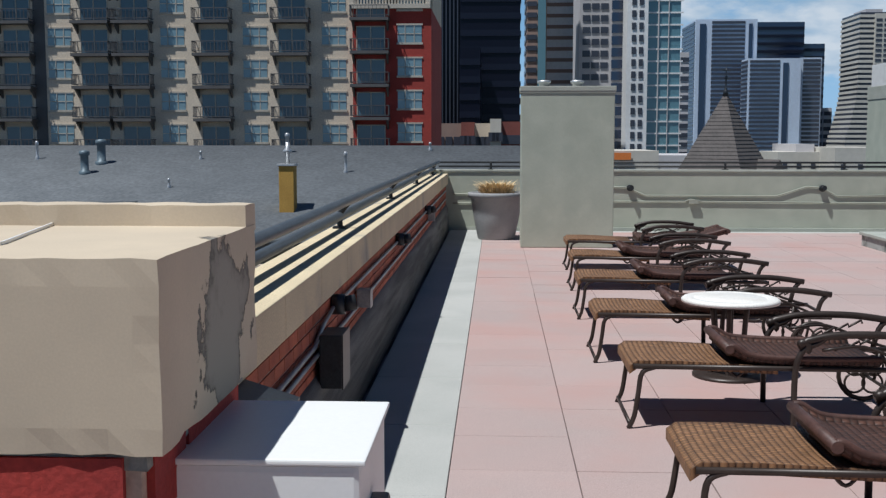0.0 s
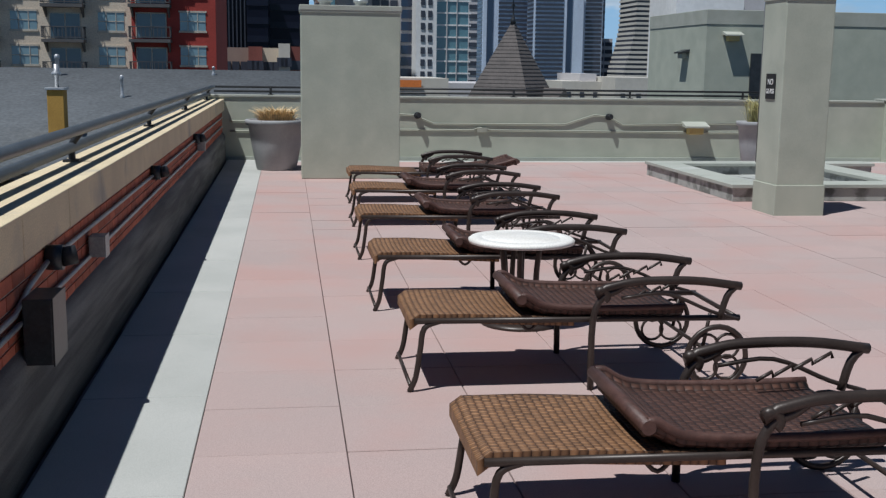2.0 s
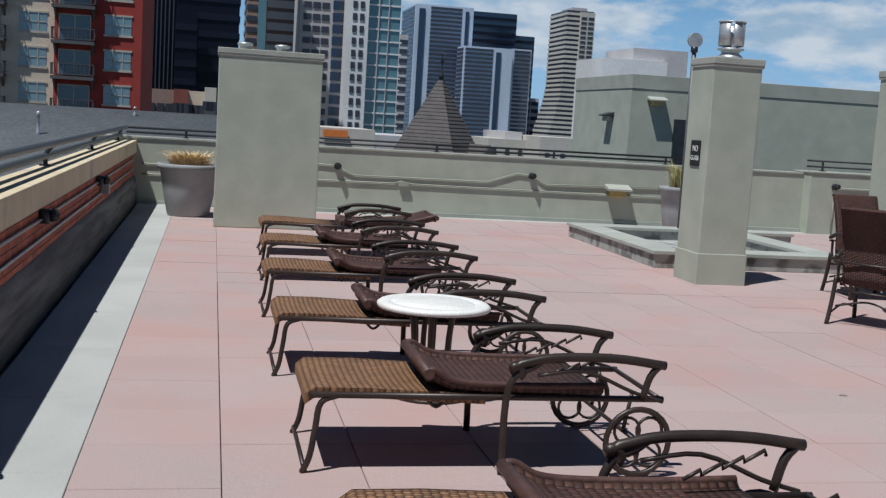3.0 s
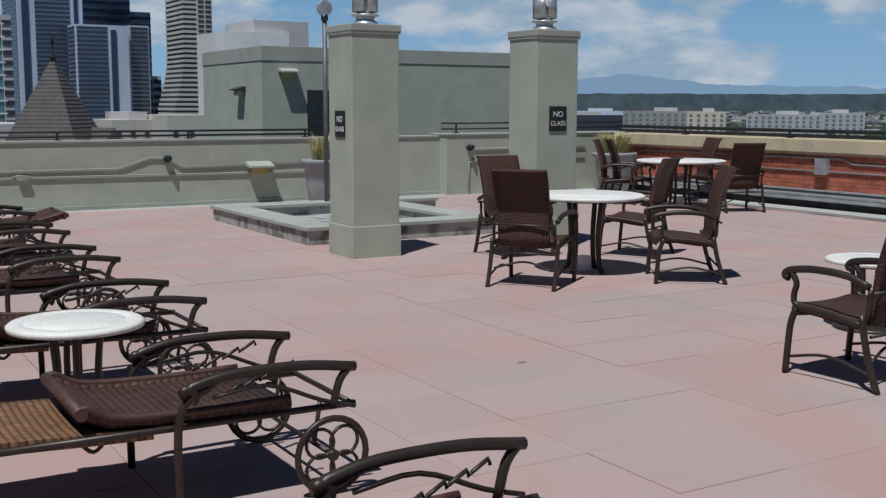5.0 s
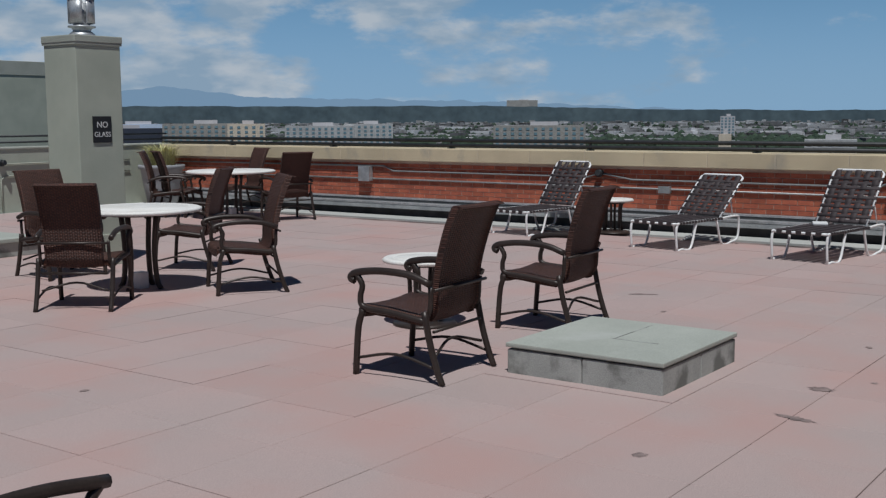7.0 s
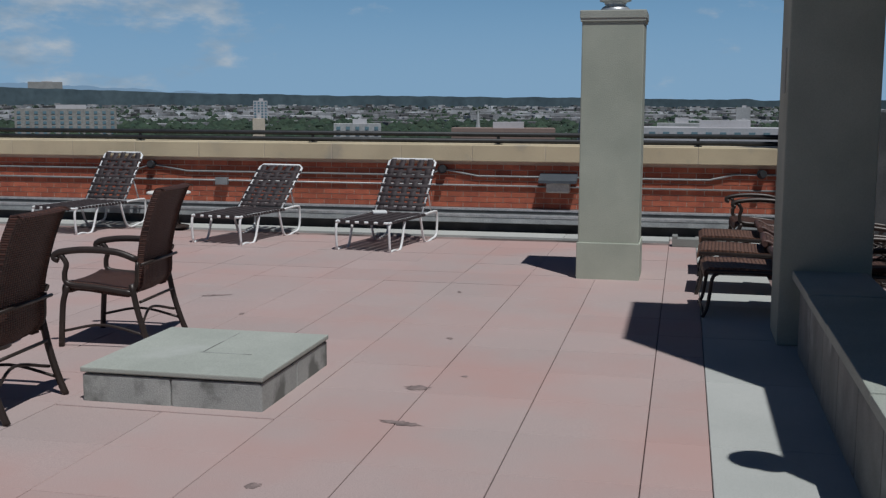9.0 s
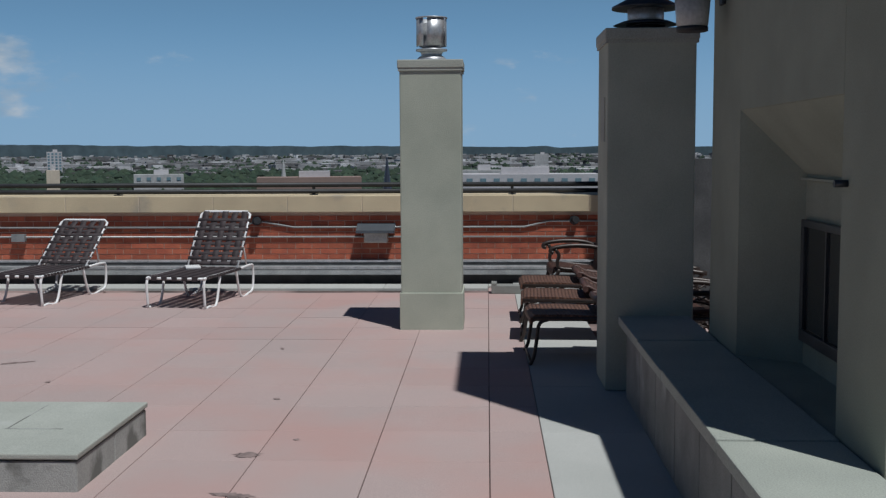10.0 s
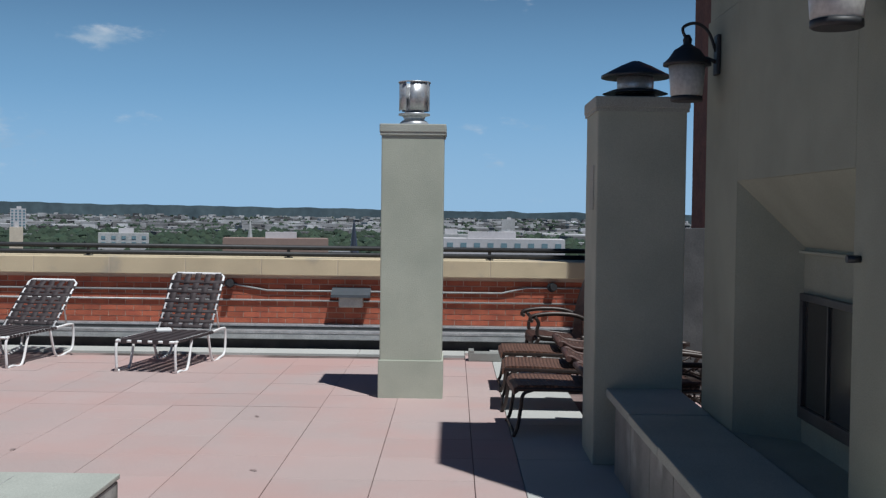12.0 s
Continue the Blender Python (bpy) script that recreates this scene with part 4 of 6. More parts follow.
def dining_chair(m):
    """High-backed woven sling chair; it faces its own +y."""
    ob = thing("dining_chair", "dark brown woven high-backed armchair with bronze metal frame", "chair", "chairs round the tables", m)
    W = 0.265
    rows = []
    for y, z in ((0.285, 0.375), (0.29, 0.40), (0.265, 0.425), (0.1, 0.415), (-0.05, 0.395), (-0.16, 0.385), (-0.20, 0.40)):
        rows.append([(x, y, z - 0.018 * (1 - (x / W) ** 2) - (0.022 if abs(x) > W * 0.97 else 0)) for x in (-W, -W * 0.95, -W / 2, 0, W / 2, W * 0.95, W)])
    bm = bmesh.new(); slab(bm, rows, 0.035)
    part("seat", bm, M_WEAVE_CHAIR, ob)
    # backrest: forward at the loins, leaning away above, rolled over at the top
    rows = []
    for p in curve([(0, -0.150, 0.36), (0, -0.195, 0.43), (0, -0.200, 0.55), (0, -0.225, 0.70), (0, -0.278, 0.88), (0, -0.322, 0.985), (0, -0.340, 1.022), (0, -0.358, 1.030), (0, -0.372, 1.018)], 3):
        w = W * (0.86 + 0.06 * min(1.0, max(0.0, (p.z - 0.36) / 0.55)))
        rows.append([(u * w, p.y - 0.022 * (1 - u * u) - (0.024 if abs(u) > 0.99 else 0.004 if abs(u) > 0.93 else 0.0), p.z) for u in (-1.0, -0.95, -0.6, -0.25, 0.25, 0.6, 0.95, 1.0)])
    bm = bmesh.new(); slab(bm, rows, 0.032, (0, 0.97, 0.25))
    part("backrest", bm, M_WEAVE_BACK, ob)
    for s in (-1, 1):
        w = s * (W + 0.012)
        part("sling_frame", tubes(curve([(w, 0.27, 0.39), (w, 0.1, 0.395), (w, -0.19, 0.375), (w, -0.235, 0.56)], 5), r=0.014), M_IRON, ob)
    part("back_bar", tubes([(-W - 0.03, -0.265, 0.545), (W + 0.03, -0.265, 0.545)], r=0.010), M_IRON, ob)
    for s in (-1, 1):
        w = s * (W + 0.035)
        part("front_leg", tubes(curve([(w, 0.23, 0.40), (w, 0.265, 0.3), (w, 0.28, 0.15), (w, 0.29, 0.0)], 4), r=0.020), M_IRON, ob)
        part("rear_leg", tubes(curve([(w, -0.20, 0.42), (w, -0.235, 0.25), (w, -0.28, 0.1), (w, -0.32, 0.0)], 4), r=0.020), M_IRON, ob)
        bm = bmesh.new()
        tube(bm, curve([(w, -0.24, 0.58), (w, -0.1, 0.625), (w, 0.1, 0.635), (w, 0.25, 0.62), (w, 0.31, 0.60), (w, 0.315, 0.575), (w, 0.29, 0.565)], 4), 0.022)
        tube(bm, curve([(w, 0.27, 0.60), (w, 0.235, 0.54), (w, 0.25, 0.47), (w, 0.22, 0.41), (w, 0.0, 0.39), (w, -0.22, 0.36)], 4), 0.018)
        part("armrest", bm, M_IRON, ob)
        part("side_stretcher", tubes(curve([(w, 0.285, 0.10), (w, 0.0, 0.15), (w, -0.29, 0.09)], 5), r=0.009), M_IRON, ob)
    bm = bmesh.new()
    tube(bm, curve([(-W, -0.25, 0.16), (0, -0.20, 0.22), (W, -0.25, 0.16)], 5), 0.009)
    tube(bm, [(-W, -0.24, 0.30), (W, -0.24, 0.30)], 0.010)
    part("rear_stretcher", bm, M_IRON, ob)
    return ob


def chair_at(x, y, a):
    return copy_thing(chair0, pose(x, y, 0, 0, 0, a))


chair0 = dining_chair(pose(5.715, 3.335, 0, 0, 0, 4))
for x, y, a in ((7.41, 3.43, 4), (6.00, 7.04, -54), (6.97, 8.74, 176), (7.35, 6.57, 56), (8.10, 8.12, 30),
                (11.94, 13.05, -136), (12.2, 13.05, -118), (12.62, 11.12, -20), (13.63, 13.14, 72), (12.25, -0.98, 4)):
    chair_at(x, y, a)


def strap_chaise(m, tip=(1.36, 0, 0.88)):
    """Pool chaise: white tube frame, dark woven straps, raised back; head towards +x."""
    ob = thing("chaise", "white tube pool chaise with dark woven straps and raised back", "chaise", "pool chaises", m)
    W = 0.31
    hinge, tip = Vector((0.95, 0, 0.312)), Vector(tip)
    span = (tip - hinge).length - 0.03
    for s in (-1, 1):
        bm = bmesh.new()
        tube(bm, curve([(0.02, s * W, 0.0), (0.0, s * W, 0.2), (0.02, s * W, 0.292), (0.1, s * W, 0.312), (0.95, s * W, 0.312)], 4), 0.014)
        tube(bm, curve([(0.02, s * W, 0.0), (0.12, s * W, 0.012), (0.3, s * W, 0.012), (0.42, s * W, 0.312)], 4), 0.014)
        tube(bm, curve([(0.85, s * W, 0.312), (0.98, s * W, 0.012), (1.2, s * W, 0.012), (1.34, s * W, 0.06), (1.36, s * W, 0.282), (1.28, s * W, 0.322), (0.95, s * W, 0.312)], 5), 0.014)
        part("side_frame", bm, M_WHITE, ob, "white tube side frame")
    part("front_rail", tubes(curve([(0.02, -W, 0.307), (-0.0, 0, 0.307), (0.02, W, 0.307)], 4), r=0.014), M_WHITE, ob)
    bm = bmesh.new()
    tube(bm, [hinge + Vector((0, -W + 0.02, 0)), tip + Vector((0, -W + 0.02, 0)), tip + Vector((0.02, -W + 0.06, 0.03)), tip + Vector((0.02, W - 0.06, 0.03)), tip + Vector((0, W - 0.02, 0)), hinge + Vector((0, W - 0.02, 0))], 0.014)
    part("back_frame", bm, M_WHITE, ob)
    for s in (-1, 1):
        part("brace", tubes([hinge + (tip - hinge) * 0.55 + Vector((0, s * (W - 0.05), 0)), (1.30, s * (W - 0.05), 0.312)], r=0.009), M_WHITE, ob)
    for k in range(15):
        x = 0.05 + k * 0.062
        bm = boxes(((x, -W - 0.016, 0.318), (x + 0.043, W + 0.016, 0.326)), ((x, -W - 0.018, 0.297), (x + 0.05, -W - 0.014, 0.322)), ((x, W + 0.014, 0.297), (x + 0.05, W + 0.018, 0.322)))
        part("seat_strap", bm, M_STRAP, ob)
    for j in range(5):
        y = -0.25 + j * 0.11
        part("seat_band", boxes(((-0.02, y, 0.327), (0.96, y + 0.06, 0.331)), ((-0.022, y, 0.285), (-0.017, y + 0.06, 0.331))), M_STRAP, ob)
    d = (tip - hinge).normalized()
    nrm = Vector((-d.z, 0, d.x))
    for k in range(10):
        c = hinge + d * (0.04 + k * (span - 0.05) / 10)
        up = nrm * (0.014 if k % 2 else 0.010)
        bm = bmesh.new()
        slab(bm, [[c + up + Vector((0, y, 0)) for y in (-W - 0.0, -0.1, 0.1, W + 0.0)], [c + d * 0.042 + up + Vector((0, y, 0)) for y in (-W - 0.0, -0.1, 0.1, W + 0.0)]], 0.006, nrm)
        part("back_strap", bm, M_STRAP, ob)
    for j in range(5):
        y = -0.265 + j * 0.115
        pts = []
        for k in range(23):
            c = hinge + d * (0.035 + k * (span + 0.035) / 22)
            up = nrm * (0.012 + 0.009 * math.sin(math.pi * (k / 2 + j)))
            pts.append([c + up + Vector((0, y, 0)), c + up + Vector((0, y + 0.070, 0))])
        bm = bmesh.new(); slab(bm, pts, 0.005, nrm)
        part("cross_strap", bm, M_STRAP, ob)
    return ob


ch0 = strap_chaise(pose(11.93, 3.10, 0, 0, 0, -9))
strap_chaise(pose(12.13, 4.85, 0, 0, 0, -9), (1.47, 0, 0.77))
copy_thing(ch0, pose(12.55, 7.10, 0, 0, 0, -9))
part("folded_towel", boxes(((0, 0, 0), (0.2, 0.16, 0.03)), bevel=0.012), M_WHITE).matrix_basis = pose(12.65, 3.02, 0.328, 0, 0, 20)
tagged(bpy.data.objects["folded_towel"], "small folded white towel on the chaise seat", "towel")


# ---- planters, vents, lamps, signs, conduits ----
def planter(x, y, r, h, mat, grass, label, n, length, spread):
    ob = thing("planter", label, "planter", "", pose(x, y, 0))
    bm = bmesh.new()
    lathe(bm, [(r * 0.64, 0.0), (r * 0.68, 0.02), (r * 0.84, h * 0.5), (r * 0.94, h - 0.08), (r * 1.03, h - 0.075), (r * 1.05, h - 0.01), (r * 1.02, h), (r * 0.92, h), (r * 0.90, h - 0.06)], 36)
    part("pot", bm, mat, ob)
    bm = bmesh.new(); lathe(bm, [(r * 0.90, h - 0.07), (r * 0.88, h - 0.055)], 24)
    part("soil", bm, M_SOIL, ob)
    rng = random.Random(int(x * 10))
    bm = bmesh.new()
    for _ in range(n):
        a, q = rng.uniform(0, 6.283), rng.uniform(0, r * 0.55)
        b0 = Vector((q * math.cos(a), q * math.sin(a), h - 0.06))
        a2 = a + rng.uniform(-0.7, 0.7)
        L, sp = length * rng.uniform(0.5, 1.0), spread * rng.uniform(0.3, 1.0)
        w = Vector((-math.sin(a2), math.cos(a2), 0)) * 0.006
        p1 = b0 + Vector((math.cos(a2) * sp * 0.4, math.sin(a2) * sp * 0.4, L * 0.7))
        p2 = b0 + Vector((math.cos(a2) * sp, math.sin(a2) * sp, L * rng.uniform(0.75, 1.0)))
        v = [bm.verts.new(p) for p in (b0 - w, b0 + w, p1 + w, p1 - w, p2)]
        bm.faces.new((v[0], v[1], v[2], v[3])); bm.faces.new((v[3], v[2], v[4]))
    g = part("grass", bm, grass, ob)
    g["kind"] = "stuff"
    return ob


planter(0.0, 14.55, 0.43, 0.73, M_POT, M_GRASS_DRY, "large grey planter with dry clipped grass", 600, 0.28, 0.34)
planter(13.75, 15.35, 0.40, 0.70, M_POT, M_GRASS_GREEN, "large grey planter with tall ornamental grass", 420, 0.52, 0.42)
planter(7.45, 14.6, 0.32, 0.75, M_POT, M_GRASS_GREEN, "grey planter with yellow-green grass behind the pillar", 300, 0.5, 0.28)


def flue_vent(x, y, z):
    ob = thing("flue_vent", "galvanised steel chimney vent with slotted drum", "vent", "", pose(x, y, z))
    bm = bmesh.new()
    lathe(bm, [(0.14, 0.0), (0.15, 0.01), (0.11, 0.05), (0.09, 0.06), (0.10, 0.09), (0.14, 0.10), (0.14, 0.115), (0.1, 0.12)], 24)
    part("base", bm, M_STEEL, ob)
    bm = bmesh.new()
    lathe(bm, [(0.085, 0.115), (0.085, 0.34), (0.06, 0.345)], 20)
    part("inner_drum", bm, M_STEEL, ob)
    for k in range(4):
        a = radians(22 + 90 * k)
        bm = bmesh.new()
        pts = [[(0.135 * math.cos(a + b), 0.135 * math.sin(a + b), zz) for b in (-0.62, -0.3, 0, 0.3, 0.62)] for zz in (0.14, 0.39)]
        slab(bm, pts, 0.006, (math.cos(a), math.sin(a), 0))
        part("wind_plate", bm, M_STEEL, ob)
    bm = bmesh.new()
    tube(bm, [(0.138 * math.cos(radians(15 * k)), 0.138 * math.sin(radians(15 * k)), 0.39) for k in range(24)], 0.007, 6, closed=True)
    part("top_ring", bm, M_STEEL, ob)
    return ob


for x, y in ((5.62, 9.52), (7.68, 9.23), (10.93, 0.44)):
    flue_vent(x, y, 2.37)
for x in (0.68, 1.16):
    ob = thing("chimney_vent", "small galvanised vent pipe on the chimney stack", "vent", "", pose(x, 13.4, 2.31))
    bm = bmesh.new(); lathe(bm, [(0.075, 0), (0.075, 0.05), (0.10, 0.06), (0.10, 0.09), (0.05, 0.10)], 20)
    part("cap", bm, M_STEEL, ob)

cowl = thing("chimney_cowl", "dark metal chimney cowl with a conical hood", "vent", "", pose(8.46, -1.11, 2.36))
bm = bmesh.new(); lathe(bm, [(0.17, 0.0), (0.17, 0.015), (0.13, 0.03), (0.13, 0.045)], 28)
part("base", bm, M_DARKMETAL, cowl)
bm = bmesh.new(); lathe(bm, [(0.12, 0.03), (0.12, 0.17), (0.1, 0.17)], 28)
part("collar", bm, M_STEEL, cowl)
bm = bmesh.new(); lathe(bm, [(0.215, 0.05), (0.15, 0.075), (0.13, 0.078)], 28)
part("lower_ring", bm, M_DARKMETAL, cowl)
bm = bmesh.new(); lathe(bm, [(0.225, 0.155), (0.225, 0.17), (0.10, 0.235), (0.03, 0.265), (0.005, 0.27)], 28)
part("hood", bm, M_DARKMETAL, cowl)


def lantern(x, y, z):
    ob = thing("wall_lantern", "black wall lantern with frosted glass hung from a scroll arm", "lamp", "wall lanterns", pose(x, y, z) @ Matrix.Diagonal((0.88, 0.88, 0.92, 1.0)))
    bm = bmesh.new(); lathe(bm, [(0.085, 0.0), (0.10, 0.02), (0.115, 0.20)], 20)
    part("glass_shade", bm, M_FROST, ob, "frosted glass shade")
    bm = bmesh.new(); lathe(bm, [(0.09, -0.02), (0.10, -0.015), (0.10, 0.01), (0.085, 0.01)], 20)
    part("bottom_ring", bm, M_RAIL, ob)
    bm = bmesh.new(); lathe(bm, [(0.15, 0.195), (0.15, 0.21), (0.12, 0.235), (0.08, 0.29), (0.06, 0.30), (0.025, 0.325), (0.03, 0.35), (0.015, 0.38)], 20)
    part("roof", bm, M_RAIL, ob)
    bm = bmesh.new()
    tube(bm, curve([(0, 0, 0.34), (0.0, 0.03, 0.42), (0, -0.05, 0.45), (0, -0.13, 0.40), (0, -0.18, 0.28)], 5), 0.010)
    box(bm, (-0.05, -0.20, 0.14), (0.05, -0.175, 0.38), 0.008)
    tube(bm, curve([(0, -0.18, 0.22), (0, -0.12, 0.24), (0, -0.10, 0.22)], 4), 0.012)
    part("bracket", bm, M_RAIL, ob)
    return ob


lantern(7.27, FY + 0.178, 2.26)
lantern(4.865, FY + 0.178, 2.262)


def sign(cx, cy, cz, heading):
    ob = thing("sign", "black sign with white lettering on the pillar", "sign", "no glass signs", pose(cx, cy, cz, 90, 0, heading))
    part("plate", boxes(((-0.115, -0.135, -0.004), (0.115, 0.135, 0.004)), bevel=0.002), M_SIGN, ob)
    for text, yy, size in (("NO", 0.02, 0.088), ("GLASS", -0.075, 0.073)):
        cu = bpy.data.curves.new("lettering", "FONT")
        cu.body, cu.size, cu.align_x, cu.extrude = text, size, "CENTER", 0.0012
        tmp = bpy.data.objects.new("lettering", cu)
        me = bpy.data.meshes.new_from_object(tmp)
        bpy.data.objects.remove(tmp)
        me.materials.append(M_LETTER)
        o = new("lettering", me)
        o.parent = ob
        o.matrix_basis = pose(0, yy, 0.0055)
    return ob


sign(5.322, 9.52, 1.37, -90)
sign(7.68, 8.962, 1.42, 0)


def wall_pack(m, lens, hood=None):
    """Hooded wall light; the wall is behind it at y = 0."""
    ob = thing("wall_light", "hooded wall light with pale lens and grey housing", "lamp", "wall lights", m)
    bm = bmesh.new()
    v = [bm.verts.new(p) for p in ((-0.21, 0, 0.04), (0.21, 0, 0.04), (0.21, -0.23, -0.03), (-0.21, -0.23, -0.03), (-0.21, 0, -0.03), (0.21, 0, -0.03), (0.21, -0.23, -0.06), (-0.21, -0.23, -0.06))]
    for f in ((0, 1, 2, 3), (4, 7, 6, 5), (0, 3, 7, 4), (1, 5, 6, 2), (2, 6, 7, 3), (0, 4, 5, 1)):
        bm.faces.new([v[i] for i in f])
    part("hood", bm, hood or M_CONDUIT, ob)
    part("lens", boxes(((-0.13, -0.17, -0.17), (0.13, -0.0, -0.045)), bevel=0.02), lens, ob)
    return ob


wall_pack(pose(7.0, N_IN, 0.62), M_AMBER, M_STUCCO_TOP)
wall_pack(pose(E_IN + 0.02, 1.29, 0.665, 0, 0, -90) @ Matrix.Diagonal((1.1, 0.9, 1.1, 1.0)), M_FROST, M_PIPE)
wall_pack(pose(W_IN - 0.03, 0.66, 0.75, 0, 0, 90) @ Matrix.Diagonal((0.74, 0.95, 1.0, 1.0)), M_AMBER, M_DARKMETAL)
wall_pack(pose(9.93, 21.9, 2.33), M_AMBER, M_STUCCO_TOP)
wall_pack(pose(9.352, 23.1, 1.95, 0, 0, -90), M_STUCCO_TOP, M_DARKMETAL)


def spot(m, n=2):
    """Round conduit box with a small floodlight."""
    ob = thing("flood_light", "small dark floodlight on a round conduit box", "lamp", "conduit floodlights", m)
    bm = bmesh.new(); tube(bm, [(0, 0.0, 0), (0, -0.07, 0)], 0.055, 14)
    part("box", bm, M_DARKMETAL, ob)
    bm = bmesh.new(); tube(bm, [(0, -0.06, 0), (0.01, -0.09, 0.005), (0.02, -0.12, 0.01)], 0.042, 12)
    part("lamp_head", bm, M_RAIL, ob)
    return ob


for x in (2.27, 5.5):
    spot(pose(x, N_IN, 0.73))
spot(pose(10.9, N_IN - 0.25, 0.82))
for y in (2.95, 6.7, 10.6):
    spot(pose(W_IN - 0.02, y, 0.71, 0, 0, 90))
for y in (6.7, 2.75, -1.1):
    spot(pose(E_IN + 0.02, y, 0.74, 0, 0, -90))


def conduit(label, lines, mat, r=0.0115):
    ob = thing("conduit", label, "conduit")
    for pts in lines:
        part("run", tubes(pts, r=r), mat, ob)
    return ob


yN = N_IN - 0.018
conduit("green painted conduits bent along the north parapet", [
    [(1.75, yN, 0.76), (2.2, yN, 0.74), (2.55, yN, 0.60), (4.75, yN, 0.60), (5.25, yN, 0.76), (5.5, yN, 0.74), (5.75, yN, 0.60), (9.0, yN, 0.66)],
    [(1.75, yN, 0.50), (3.2, yN, 0.50), (3.3, yN, 0.54), (3.5, yN, 0.50), (6.9, yN, 0.48), (9.2, yN, 0.47)],
    [(-0.75, yN, 0.62), (0.2, yN, 0.62)], [(-0.75, yN, 0.46), (0.2, yN, 0.46)]], M_PAINTED)
yN2 = N_IN - 0.268
conduit("green painted conduits on the stepped parapet", [[(10.9, yN2, 0.80), (12.3, yN2, 0.80), (13.5, yN2, 0.80)], [(10.9, yN2, 0.02), (10.9, yN2, 0.55), (11.0, yN2, 0.60), (13.5, yN2, 0.60)]], M_PAINTED)
xW = W_IN - 0.008
conduit("grey metal conduits along the west parapet bricks", [
    [(xW, -1.5, 0.585), (xW, 2.3, 0.60), (xW, 2.55, 0.66), (xW, 2.9, 0.70), (xW, 6.6, 0.69), (xW, 10.5, 0.69), (xW, 15.8, 0.69)],
    [(xW, -1.5, 0.535), (xW, 2.35, 0.55), (xW, 15.8, 0.55)]], M_CONDUIT)
xE = E_IN + 0.008
conduit("grey metal conduits along the east parapet bricks", [
    [(xE, 15.5, 0.74), (xE, 10.6, 0.76), (xE, 10.4, 0.68), (xE, 6.9, 0.68), (xE, 6.7, 0.74), (xE, 6.2, 0.66), (xE, 2.95, 0.66), (xE, 2.75, 0.74), (xE, 2.3, 0.66), (xE, -0.5, 0.66), (xE, -0.8, 0.73), (xE, -2.0, 0.73)],
    [(xE, 15.5, 0.55), (xE, 10.2, 0.55), (xE, -2.0, 0.54)]], M_CONDUIT)


def junction(m, size, mat, label):
    ob = thing("junction_box", label, "electrical box", "", m)
    w, h, d = size
    part("housing", boxes(((-w / 2, -d, -h / 2), (w / 2, 0, h / 2)), bevel=0.006), mat, ob)
    part("cover", boxes(((-w / 2 - 0.004, -d - 0.006, -h / 2 - 0.004), (w / 2 + 0.004, -d, h / 2 + 0.004)), bevel=0.002), mat, ob)
    return ob


junction(pose(W_IN + 0.0, 2.50, 0.515, 0, 0, 90), (0.24, 0.26, 0.11), M_DARKMETAL, "dark metal control box on the parapet ledge")
junction(pose(W_IN - 0.01, 3.95, 0.60, 0, 0, 90), (0.12, 0.11, 0.08), M_CONDUIT, "small grey junction box on the conduits")
junction(pose(W_IN - 0.01, 11.0, 0.60, 0, 0, 90), (0.12, 0.11, 0.08), M_CONDUIT, "small grey junction box on the far conduits")
junction(pose(E_IN + 0.02, 10.95, 0.63, 0, 0, -90), (0.22, 0.24, 0.10), M_STEEL, "square grey junction box on the brick parapet")
junction(pose(E_IN + 0.02, 5.7, 0.54, 0, 0, -90), (0.16, 0.09, 0.07), M_CONDUIT, "small grey outlet box on the brick parapet")
junction(pose(3.35, N_IN, 0.50), (0.16, 0.07, 0.06), M_PAINTED, "painted outlet box on the parapet conduit")

# pole with a round sign behind the basin
pole = thing("sign_pole", "slim grey pole with a round disc on top", "pole", "", pose(6.99, 13.5, 0.205))
part("shaft", tubes([(0, 0, 0), (0, 0, 2.58)], r=0.033, seg=12), M_POLE, pole)
bm = bmesh.new(); tube(bm, [(0, -0.03, 2.70), (0, 0.03, 2.70)], 0.105, 24)
part("disc", bm, M_STEEL, pole, "round pale disc")
part("collar", tubes([(0, 0, 2.53), (0, 0, 2.61)], r=0.05, seg=12), M_DARKMETAL, pole)

# loose concrete block by the parapet, and stain marks
blk = thing("concrete_block", "loose hollow concrete block beside the parapet", "block", "", pose(13.2, -0.30, 0))
part("block", boxes(((-0.10, -0.2, 0), (0.10, 0.2, 0.09)), ((-0.10, -0.2, 0.09), (0.10, -0.14, 0.12)), ((-0.10, 0.14, 0.09), (0.10, 0.2, 0.12)), bevel=0.006), M_CONC, blk)

